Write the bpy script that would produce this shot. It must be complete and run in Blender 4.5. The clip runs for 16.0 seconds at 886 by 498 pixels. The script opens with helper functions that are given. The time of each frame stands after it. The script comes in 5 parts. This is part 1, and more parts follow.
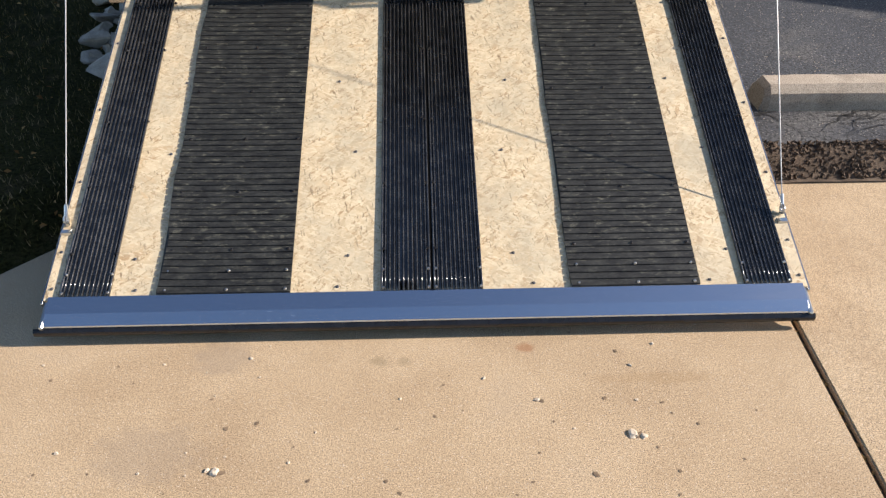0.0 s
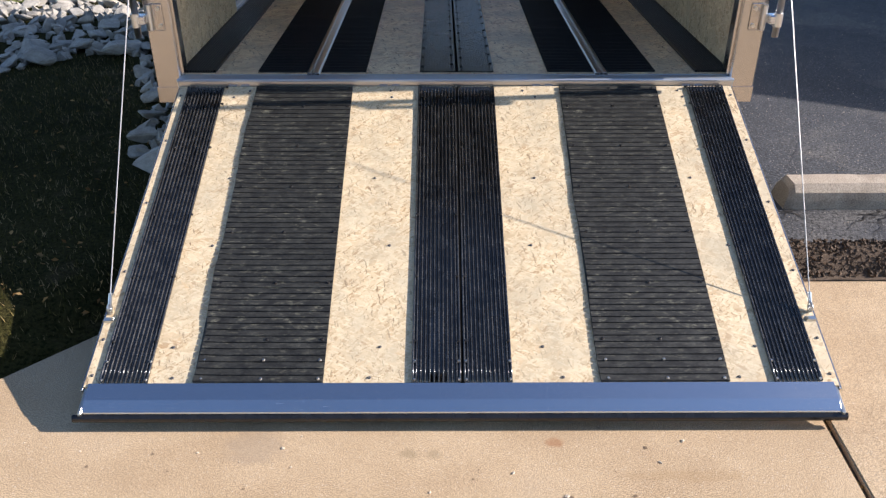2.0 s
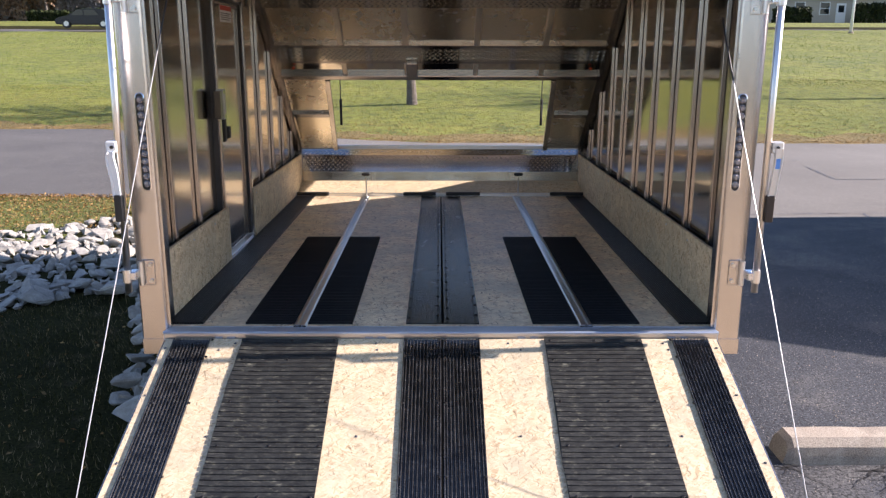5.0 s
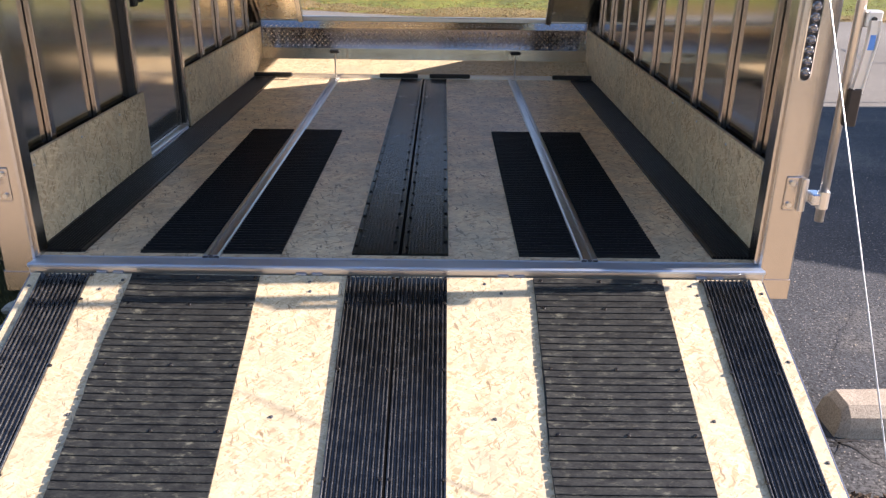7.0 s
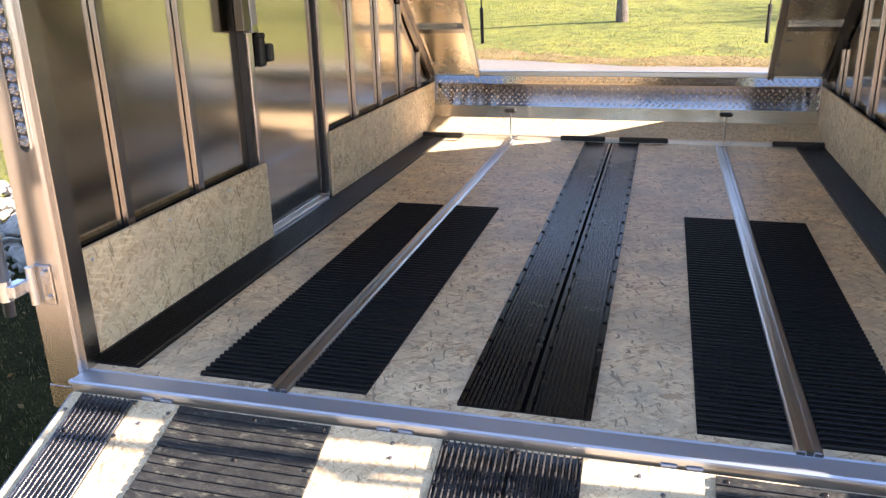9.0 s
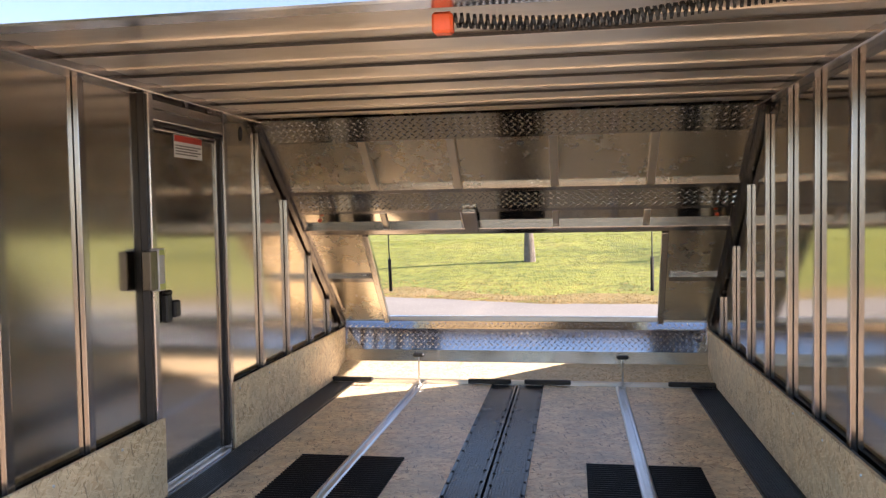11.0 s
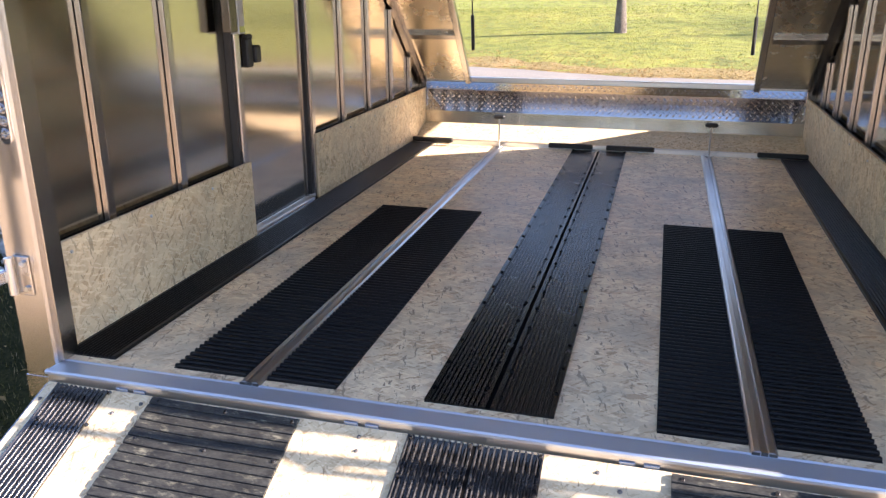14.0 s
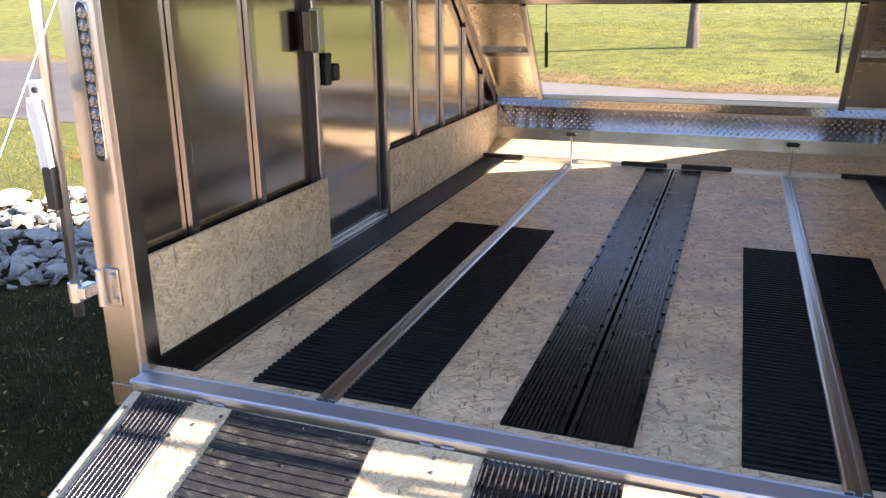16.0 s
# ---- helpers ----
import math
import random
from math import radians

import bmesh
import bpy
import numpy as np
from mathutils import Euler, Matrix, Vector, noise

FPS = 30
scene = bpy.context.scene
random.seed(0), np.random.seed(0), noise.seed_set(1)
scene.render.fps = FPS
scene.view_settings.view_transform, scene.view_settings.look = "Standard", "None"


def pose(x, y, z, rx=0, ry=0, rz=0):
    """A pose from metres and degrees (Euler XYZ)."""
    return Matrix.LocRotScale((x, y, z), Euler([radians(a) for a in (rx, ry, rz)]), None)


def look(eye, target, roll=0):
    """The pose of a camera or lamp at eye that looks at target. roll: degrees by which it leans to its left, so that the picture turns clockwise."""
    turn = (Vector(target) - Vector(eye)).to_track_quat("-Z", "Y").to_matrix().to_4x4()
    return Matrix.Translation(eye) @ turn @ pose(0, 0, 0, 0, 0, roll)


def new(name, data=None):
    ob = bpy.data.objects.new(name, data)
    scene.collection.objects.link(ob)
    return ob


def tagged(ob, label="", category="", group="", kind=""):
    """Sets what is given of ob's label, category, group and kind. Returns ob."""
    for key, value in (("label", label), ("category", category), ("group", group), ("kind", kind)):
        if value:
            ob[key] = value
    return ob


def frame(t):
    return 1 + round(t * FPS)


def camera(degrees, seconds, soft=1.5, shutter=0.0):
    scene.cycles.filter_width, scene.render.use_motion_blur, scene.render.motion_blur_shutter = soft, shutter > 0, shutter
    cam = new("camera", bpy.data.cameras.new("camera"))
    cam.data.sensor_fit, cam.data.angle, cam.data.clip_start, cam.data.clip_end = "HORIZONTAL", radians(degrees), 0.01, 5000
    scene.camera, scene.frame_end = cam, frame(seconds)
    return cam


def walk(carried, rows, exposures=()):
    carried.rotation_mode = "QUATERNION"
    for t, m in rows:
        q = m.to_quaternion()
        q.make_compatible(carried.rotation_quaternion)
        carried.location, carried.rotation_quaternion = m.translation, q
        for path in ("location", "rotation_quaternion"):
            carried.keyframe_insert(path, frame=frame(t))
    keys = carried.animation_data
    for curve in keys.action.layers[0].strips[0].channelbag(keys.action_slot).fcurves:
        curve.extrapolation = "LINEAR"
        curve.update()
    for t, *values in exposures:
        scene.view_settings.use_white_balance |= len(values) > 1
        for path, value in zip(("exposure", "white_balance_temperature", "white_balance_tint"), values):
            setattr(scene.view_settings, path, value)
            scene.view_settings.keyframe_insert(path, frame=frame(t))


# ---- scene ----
cam = camera(58.5, 16.0, soft=1.35)
PATH = [
    (0, (-0.044, -3.269, 1.64), (0.023, -1.655, 0.461), 0.4),
    (0.5, (-0.054, -3.288, 1.637), (0.01, -1.632, 0.517), 0.6),
    (1, (-0.068, -3.295, 1.65), (-0.011, -1.594, 0.599), 0.8),
    (1.5, (-0.069, -3.293, 1.673), (-0.042, -1.558, 0.679), 0.2),
    (2, (-0.066, -3.311, 1.684), (-0.059, -1.574, 0.694), -0.0),
    (2.5, (-0.051, -3.301, 1.667), (-0.054, -1.535, 0.728), -0.2),
    (3, (-0.018, -3.295, 1.768), (-0.04, -1.43, 1.047), -0.3),
    (3.5, (-0.008, -3.306, 1.796), (-0.03, -1.377, 1.266), -0.5),
    (3.7, (0.005, -3.305, 1.799), (-0.02, -1.359, 1.335), -0.7),
    (5.8, (-0.019, -3.028, 1.766), (0.013, -1.096, 1.25), 0.4),
    (6, (-0.007, -2.948, 1.754), (0.035, -1.032, 1.181), -0.1),
    (6.5, (0.082, -2.673, 1.69), (0.121, -0.789, 1.022), -0.5),
    (7, (0.138, -2.381, 1.669), (0.143, -0.531, 0.908), 0.7),
    (7.5, (0.129, -2.051, 1.629), (0.115, -0.216, 0.833), 0.6),
    (8, (0.215, -1.823, 1.61), (0.113, 0.011, 0.821), -0.1),
    (8.5, (0.306, -1.626, 1.595), (0.04, 0.186, 0.792), -0.8),
    (9, (0.268, -1.609, 1.633), (-0.239, 0.212, 0.98), -1.4),
    (9.2, (0.253, -1.622, 1.647), (-0.353, 0.198, 1.083), -1.5),
    (11.3, (0.37, -1.657, 1.721), (0.168, 0.331, 1.644), -1.0),
    (11.5, (0.382, -1.643, 1.707), (0.266, 0.348, 1.57), -1.0),
    (12, (0.393, -1.632, 1.677), (0.338, 0.338, 1.334), -1.2),
    (12.5, (0.395, -1.613, 1.645), (0.344, 0.312, 1.102), -1.2),
    (13, (0.409, -1.598, 1.627), (0.343, 0.288, 0.965), -1.3),
    (13.5, (0.37, -1.611, 1.62), (0.088, 0.256, 0.958), -1.1),
    (14, (0.343, -1.633, 1.626), (-0.16, 0.195, 0.99), -0.2),
    (14.5, (0.311, -1.644, 1.623), (-0.386, 0.124, 0.998), 0.2),
    (15, (0.286, -1.643, 1.631), (-0.53, 0.072, 1.003), 0.1),
    (15.5, (0.289, -1.626, 1.624), (-0.456, 0.122, 1.001), 0.1),
    (16, (0.301, -1.632, 1.642), (-0.355, 0.158, 1.039), -0.5),
]
LIGHTNESS = [(0.0, 0.94, 6400, 15), (1.0, 0.97, 6300, 16), (1.5, 1.05, 6200, 17), (2.5, 1.08, 6150, 18), (3.0, 1.08, 6120, 21), (3.3, 1.22, 6130, 24), (3.5, 1.36, 6130, 24), (3.7, 1.42, 6120, 24), (5.8, 1.42, 6200, 23), (7.0, 1.58, 6360, 22), (7.7, 1.82, 6480, 21), (8.5, 2.35, 6500, 21), (9.2, 2.55, 6700, 24), (11.3, 2.35, 6560, 24), (12.0, 2.32, 6440, 25), (13.0, 2.32, 6440, 25), (14.0, 2.48, 6470, 25), (14.5, 2.35, 6470, 25), (15.2, 2.2, 6470, 25), (16.0, 2.3, 6520, 25)]
walk(cam, [(t, look(eye, target, roll)) for t, eye, target, roll in PATH], LIGHTNESS)

# ---- world, sun, exposure ----
SUN = Vector((1.0, 0.045, 0.51)).normalized()
world = bpy.data.worlds.new("sky")
scene.world = world
world.use_nodes = True
wn = world.node_tree
sky = wn.nodes.new("ShaderNodeTexSky")
sky.sky_type, sky.sun_disc = "NISHITA", False
sky.sun_elevation, sky.sun_rotation = math.asin(SUN.z), radians(88)
sky.air_density, sky.dust_density, sky.ozone_density = 1.0, 0.25, 2.2
wn.links.new(sky.outputs[0], wn.nodes["Background"].inputs[0])
wn.nodes["Background"].inputs[1].default_value = 0.085
lamp = bpy.data.lights.new("sun", "SUN")
lamp.energy, lamp.angle, lamp.color = 4.6, radians(0.53), (1.0, 0.91, 0.79)
sun = new("sun", lamp)
sun.matrix_world = look(SUN * 60, (0, 0, 0))

# ---- materials ----


def nodes_of(name, rough=0.6, metal=0.0):
    m = bpy.data.materials.new(name)
    m.use_nodes = True
    t = m.node_tree
    b = t.nodes["Principled BSDF"]
    b.inputs["Roughness"].default_value, b.inputs["Metallic"].default_value = rough, metal
    return m, t, b


def add(t, kind, **values):
    n = t.nodes.new(kind)
    for k, v in values.items():
        n.inputs[k.replace("_", " ")].default_value = v
    return n


def coords(t, scale=(1, 1, 1), turn=(0, 0, 0), space="Object"):
    c, m = t.nodes.new("ShaderNodeTexCoord"), t.nodes.new("ShaderNodeMapping")
    m.inputs["Scale"].default_value, m.inputs["Rotation"].default_value = scale, turn
    t.links.new(c.outputs[space], m.inputs[0])
    return m.outputs[0]


def ramp(t, fac, stops):
    r = t.nodes.new("ShaderNodeValToRGB")
    while len(r.color_ramp.elements) < len(stops):
        r.color_ramp.elements.new(0.5)
    for e, (p, c) in zip(r.color_ramp.elements, stops):
        e.position = p
        e.color = (*c, 1) if len(c) == 3 else c
    t.links.new(fac, r.inputs[0])
    return r.outputs[0]


def grey(v):
    return (v, v, v)


def mix(t, fac, a, b, mode="MIX"):
    n = t.nodes.new("ShaderNodeMix")
    n.data_type, n.blend_type = "RGBA", mode
    for sock, v in ((n.inputs[0], fac), (n.inputs[6], a), (n.inputs[7], b)):
        if isinstance(v, bpy.types.NodeSocket):
            t.links.new(v, sock)
        elif isinstance(v, tuple):
            sock.default_value = (*v, 1)
        else:
            sock.default_value = v
    return n.outputs[2]


def tex_noise(t, vec, scale, detail=6.0, rough=0.6):
    n = add(t, "ShaderNodeTexNoise", Scale=scale, Detail=detail, Roughness=rough)
    t.links.new(vec, n.inputs["Vector"])
    return n.outputs[0]


def tex_cells(t, vec, scale, feature="F1"):
    n = add(t, "ShaderNodeTexVoronoi", Scale=scale)
    n.feature = feature
    t.links.new(vec, n.inputs["Vector"])
    return n


def bump(t, b, height, strength, distance=0.01):
    n = add(t, "ShaderNodeBump", Strength=strength, Distance=distance)
    t.links.new(height, n.inputs["Height"])
    t.links.new(n.outputs[0], b.inputs["Normal"])


def colour(t, b, c):
    t.links.new(c, b.inputs["Base Color"])


def make_osb(name, dark=1.0, grime=0.35, face="z", rough=0.72, mark=1.0, tint=(1, 0.99, 0.96), fine=1.0, calm=0.2):
    """Strand board: three layers of long flakes at different turns, each flake with a tone of its own."""
    m, t, b = nodes_of(name, rough)
    base = coords(t)
    warp = add(t, "ShaderNodeTexNoise", Scale=30.0, Detail=4.0)
    t.links.new(base, warp.inputs["Vector"])
    moved = t.nodes.new("ShaderNodeVectorMath")
    moved.operation = "MULTIPLY_ADD"
    moved.inputs[1].default_value = (0.015, 0.015, 0.015)
    t.links.new(warp.outputs[1], moved.inputs[0])
    t.links.new(base, moved.inputs[2])
    tones = []
    for turn, k in ((20, fine), (78, 0.8 * fine), (135, 1.25 * fine)):
        spin, mp = t.nodes.new("ShaderNodeMapping"), t.nodes.new("ShaderNodeMapping")
        spin.inputs["Rotation"].default_value = (0, 0, radians(turn)) if face == "z" else (radians(turn), 0, 0)
        mp.inputs["Scale"].default_value = (48 * k, 12 * k, 48 * k) if face == "z" else (48 * k, 48 * k, 12 * k)
        t.links.new(moved.outputs[0], spin.inputs[0])
        t.links.new(spin.outputs[0], mp.inputs[0])
        tones.append(tex_cells(t, mp.outputs[0], 1.0).outputs["Color"])
    strokes = []
    for turn, k in ((50, fine), (110, 1.3 * fine), (165, 0.9 * fine)):
        spin, mp = t.nodes.new("ShaderNodeMapping"), t.nodes.new("ShaderNodeMapping")
        spin.inputs["Rotation"].default_value = (0, 0, radians(turn)) if face == "z" else (radians(turn), 0, 0)
        mp.inputs["Scale"].default_value = (78 * k, 15 * k, 78 * k) if face == "z" else (78 * k, 78 * k, 15 * k)
        t.links.new(moved.outputs[0], spin.inputs[0])
        t.links.new(spin.outputs[0], mp.inputs[0])
        strokes.append(tex_noise(t, mp.outputs[0], 1.0, 3.0))
    sep = []
    for c in tones:
        s = t.nodes.new("ShaderNodeSeparateColor")
        t.links.new(c, s.inputs[0])
        sep.append(s.outputs)
    pick = ramp(t, sep[0][1], [(0.45, grey(0)), (0.5, grey(1))])
    pick2 = ramp(t, sep[1][1], [(0.62, grey(0)), (0.66, grey(1))])
    tone = mix(t, pick2, mix(t, pick, sep[0][0], sep[1][0]), sep[2][0])
    d = dark
    flake = ramp(t, tone, [(0.0, (0.50 * d, 0.37 * d, 0.23 * d)), (0.15, (0.62 * d, 0.48 * d, 0.31 * d)), (0.5, (0.70 * d, 0.56 * d, 0.38 * d)),
                           (0.85, (0.79 * d, 0.66 * d, 0.47 * d)), (0.95, (0.66 * d, 0.48 * d, 0.29 * d)), (1.0, (0.46 * d, 0.30 * d, 0.17 * d))])
    group = ramp(t, tex_noise(t, base, 5.0, 3.0), [(0.36, grey(0.35)), (0.58, grey(1))])

    def fleck(stroke, lo, hi, amount):
        return mix(t, 1.0, ramp(t, stroke, [(lo, grey(0)), (hi, grey(amount * mark))]), group, "MULTIPLY")

    flake = mix(t, fleck(strokes[0], 0.57, 0.62, 0.85), flake, (0.38 * d, 0.23 * d, 0.11 * d))
    flake = mix(t, ramp(t, strokes[1], [(0.55, grey(0)), (0.61, grey(0.8))]), flake, (0.86 * d, 0.74 * d, 0.55 * d))
    flake = mix(t, fleck(strokes[2], 0.615, 0.66, 0.85), flake, (0.20 * d, 0.12 * d, 0.06 * d))
    cloud = ramp(t, tex_noise(t, base, 4.2, 7.0, 0.72), [(0.42, grey(0)), (0.64, grey(1))])
    soft = mix(t, calm, flake, (0.74 * d, 0.60 * d, 0.41 * d))
    g = t.nodes.new("ShaderNodeMath")
    g.operation = "MULTIPLY"
    g.inputs[1].default_value = grime
    t.links.new(cloud, g.inputs[0])
    colour(t, b, mix(t, 1.0, mix(t, g.outputs[0], soft, (0.44, 0.39, 0.30)), tint, "MULTIPLY"))
    bump(t, b, tone, 0.25, 0.002)
    return m


def make_metal(name, base=(0.72, 0.71, 0.69), rough=0.24, streak=(1, 1, 30), spread=0.10, dirt=0.12, aniso=0.0, big=0.0):
    """Mill-finish aluminium with fine drawn streaks, handling marks and a wavy sheet."""
    m, t, b = nodes_of(name, rough, 1.0)
    v = coords(t, streak)
    s = tex_noise(t, v, 14.0, 6.0, 0.7)
    w = tex_noise(t, coords(t), 2.3, 5.0)
    r = t.nodes.new("ShaderNodeMapRange")
    r.inputs[3].default_value, r.inputs[4].default_value = rough - spread, rough + spread
    t.links.new(mix(t, 0.5, s, w), r.inputs[0])
    t.links.new(r.outputs[0], b.inputs["Roughness"])
    stain = ramp(t, w, [(0.40, grey(0)), (0.75, grey(1))])
    d = t.nodes.new("ShaderNodeMath")
    d.operation = "MULTIPLY"
    d.inputs[1].default_value = dirt
    t.links.new(stain, d.inputs[0])
    colour(t, b, mix(t, d.outputs[0], base, (0.34, 0.30, 0.25)))
    b.inputs["Anisotropic"].default_value = aniso
    if big:
        bump(t, b, tex_noise(t, coords(t, (0.6, 0.6, 1.0)), 1.6, 1.0), big, 0.02)
    else:
        bump(t, b, s, 0.03, 0.001)
    return m


def make_rubber(name, base, dust, dustcol, rough=0.5, scale=9.0, sheen=0.25, stretch=(1, 1, 1), low=0.0, grain=0.15, scuff=None):
    m, t, b = nodes_of(name, rough)
    b.inputs["Specular IOR Level"].default_value = sheen
    v = coords(t, stretch)
    patch = tex_noise(t, v, scale, 8.0, 0.75)
    fine = tex_noise(t, v, 160.0, 3.0)
    f = ramp(t, mix(t, 0.35, patch, fine), [(0.42, grey(low)), (0.62, grey(dust))])
    c = mix(t, f, base, dustcol)
    if scuff:
        rubs = tex_noise(t, coords(t, (3.0, 9.0, 1)), 7.0, 9.0, 0.8)
        zones = ramp(t, tex_noise(t, coords(t), 3.1, 4.0), [(0.40, grey(0.25)), (0.60, grey(1))])
        c = mix(t, mix(t, 1.0, ramp(t, rubs, [(0.54, grey(0)), (0.62, grey(0.85))]), zones, "MULTIPLY"), c, scuff)
    colour(t, b, c)
    r = t.nodes.new("ShaderNodeMapRange")
    r.inputs[3].default_value, r.inputs[4].default_value = rough - 0.1, rough + (0.25 if grain > 0.1 else 0.12)
    t.links.new(patch, r.inputs[0])
    t.links.new(r.outputs[0], b.inputs["Roughness"])
    bump(t, b, fine, grain, 0.001)
    return m


def make_mottled(name, tones, scale, rough=0.85, relief=0.4, depth=0.004, speck=None, stains=None, grain=None):
    """A mineral surface: broad patches, fine grain, optional specks and stains."""
    m, t, b = nodes_of(name, rough)
    v = coords(t)
    broad, fine = tex_noise(t, v, scale, 6.0), tex_noise(t, v, scale * 45, 4.0, 0.7)
    c = ramp(t, mix(t, 0.45, broad, fine), [(0.30 + 0.4 * i / max(1, len(tones) - 1), q) for i, q in enumerate(tones)])
    if speck:
        cells = tex_cells(t, v, speck[0])
        c = mix(t, ramp(t, cells.outputs["Distance"], [(speck[1], grey(1)), (speck[1] + 0.06, grey(0))]), c, speck[2])
    if stains:
        c = mix(t, ramp(t, tex_noise(t, v, stains[0], 4.0), [(stains[3] if len(stains) > 3 else 0.58, grey(0)), ((stains[3] if len(stains) > 3 else 0.58) + 0.14, grey(stains[1]))]), c, stains[2])
    if grain:
        sand = tex_noise(t, v, grain[0], 3.0, 0.75)
        c = mix(t, 1.0, c, ramp(t, sand, [(0.38, grey(1 - grain[1])), (0.5, grey(1.0)), (0.62, grey(1 + grain[1] * 0.6))]), "MULTIPLY")
        fine = mix(t, 0.5, fine, sand)
    colour(t, b, c)
    bump(t, b, fine, relief, depth)
    return m


def make_plain(name, c, rough=0.5, metal=0.0, vary=0.12):
    m, t, b = nodes_of(name, rough, metal)
    n = tex_noise(t, coords(t), 22.0, 5.0)
    lo, hi = tuple(x * (1 - vary) for x in c), tuple(min(1, x * (1 + vary)) for x in c)
    colour(t, b, ramp(t, n, [(0.3, lo), (0.7, hi)]))
    return m


def make_blades(name, tones, rough=0.7, single=0.42, broad=1.1, shine=0.12):
    """Leaves and blades: each its own tone, within broad drifts of dry and green."""
    m, t, b = nodes_of(name, rough)
    b.inputs["Specular IOR Level"].default_value = shine
    g = t.nodes.new("ShaderNodeNewGeometry")
    n = tex_noise(t, coords(t), broad, 6.0, 0.65)
    f = mix(t, single, n, g.outputs["Random Per Island"])
    colour(t, b, ramp(t, f, [(0.28 + 0.44 * i / (len(tones) - 1), q) for i, q in enumerate(tones)]))
    return m


def make_stone(name):
    m, t, b = nodes_of(name, 0.9)
    v = coords(t)
    o = t.nodes.new("ShaderNodeObjectInfo")
    broad, fine = tex_noise(t, v, 5.0, 7.0), tex_noise(t, v, 60.0, 5.0, 0.7)
    c = ramp(t, mix(t, 0.4, broad, fine), [(0.3, (0.225, 0.212, 0.185)), (0.5, (0.40, 0.38, 0.335)), (0.7, (0.58, 0.555, 0.49))])
    tint = ramp(t, o.outputs["Random"], [(0.0, (0.72, 0.70, 0.67)), (0.4, (0.95, 0.94, 0.92)), (0.8, (1, 0.98, 0.95)), (1.0, (0.86, 0.78, 0.68))])
    colour(t, b, mix(t, 1.0, c, tint, "MULTIPLY"))
    bump(t, b, mix(t, 0.5, broad, fine), 0.6, 0.012)
    return m


M_OSB_RAMP = make_osb("strand_board_ramp", 0.96, 0.60, "z", 0.72, 1.55, (1, 0.99, 0.90), 1.6, 0.20)
# deck tones raised above the ramp's to make up for weak indoor light
M_OSB_DECK = make_osb("strand_board_deck", 1.22, 0.62, "z", 0.42, 2.1, (1, 0.98, 0.90), 1.1, 0.14)
M_OSB_KICK = make_osb("strand_board_kick", 1.05, 0.38, "x", 0.72, 1.25, (1, 0.98, 0.87), 1.15)
M_SATIN = make_metal("satin_aluminium_sheet", (0.63, 0.58, 0.50), 0.15, (26, 26, 1), 0.05, 0.10, 0.0, 0.04)
M_SHEET = make_metal("aluminium_sheet", (0.60, 0.56, 0.50), 0.085, (1, 1, 26), 0.03, 0.12, 0.0, 0.05)
M_DOOR = make_metal("aluminium_door_sheet", (0.53, 0.485, 0.42), 0.115, (26, 26, 1), 0.04, 0.12, 0.0, 0.05)
M_ALU = make_metal("aluminium_extrusion", (0.74, 0.73, 0.71), 0.30, (20, 20, 1.5), 0.10, 0.12)
# golden cast stands in for sunlit strand board mirrored in the sheet
M_NOSE = make_metal("aluminium_nose_sheet", (0.92, 0.84, 0.70), 0.27, (1, 1, 26), 0.04, 0.05)
M_STUD = make_metal("aluminium_stud", (0.45, 0.425, 0.425), 0.22, (20, 20, 1.0), 0.06, 0.22)
# near-black metal for the header panel and striker box
M_JAMB = make_metal("dark_aluminium", (0.10, 0.09, 0.082), 0.28, (20, 20, 1.0), 0.06, 0.2)
M_TUBE = make_metal("aluminium_tube", (0.74, 0.71, 0.675), 0.34, (20, 20, 1.5), 0.08, 0.08)
M_POST = make_metal("aluminium_post", (0.555, 0.525, 0.50), 0.25, (20, 20, 1.0), 0.05, 0.10)
M_BOW = make_metal("aluminium_bow", (0.84, 0.775, 0.69), 0.42, (1.5, 20, 20), 0.08, 0.25)
M_RAIL = make_metal("aluminium_rail", (0.56, 0.55, 0.545), 0.32, (20, 1.5, 20), 0.10, 0.3)
# duller copy of the plate, its base cut to tame mirrored sky
M_PLATE = make_metal("tread_plate", (0.44, 0.45, 0.47), 0.09, (1, 1, 1), 0.03, 0.10)
# paler copy of the plate for faces that mirror sky and sunlit board
M_PLATE_NOSE = make_metal("tread_plate_strip", (0.62, 0.59, 0.54), 0.13, (1, 1, 1), 0.04, 0.10)
# blue cast in the base stands in for mirrored sky
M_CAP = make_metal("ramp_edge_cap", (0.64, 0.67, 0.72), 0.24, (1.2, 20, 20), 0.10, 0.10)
# sky blue is mixed into the sill's colour, with less metal
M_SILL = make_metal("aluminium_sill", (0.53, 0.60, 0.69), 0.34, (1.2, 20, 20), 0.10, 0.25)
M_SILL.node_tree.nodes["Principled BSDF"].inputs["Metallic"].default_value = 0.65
M_FACE = make_metal("aluminium_sill_face", (0.55, 0.55, 0.56), 0.30, (1.2, 20, 20), 0.08, 0.2)
# leaf grey carries the sill's sky-blue cast
M_HINGE = make_plain("dull_hinge_leaf", (0.33, 0.37, 0.44), 0.42, 0.6)
M_DARKM = make_plain("dark_joint", (0.03, 0.028, 0.026), 0.5, 0.0)
M_WORN = make_plain("worn_steel", (0.075, 0.075, 0.08), 0.55, 0.0, 0.5)
M_STEEL = make_plain("zinc_steel", (0.62, 0.62, 0.60), 0.28, 1.0)
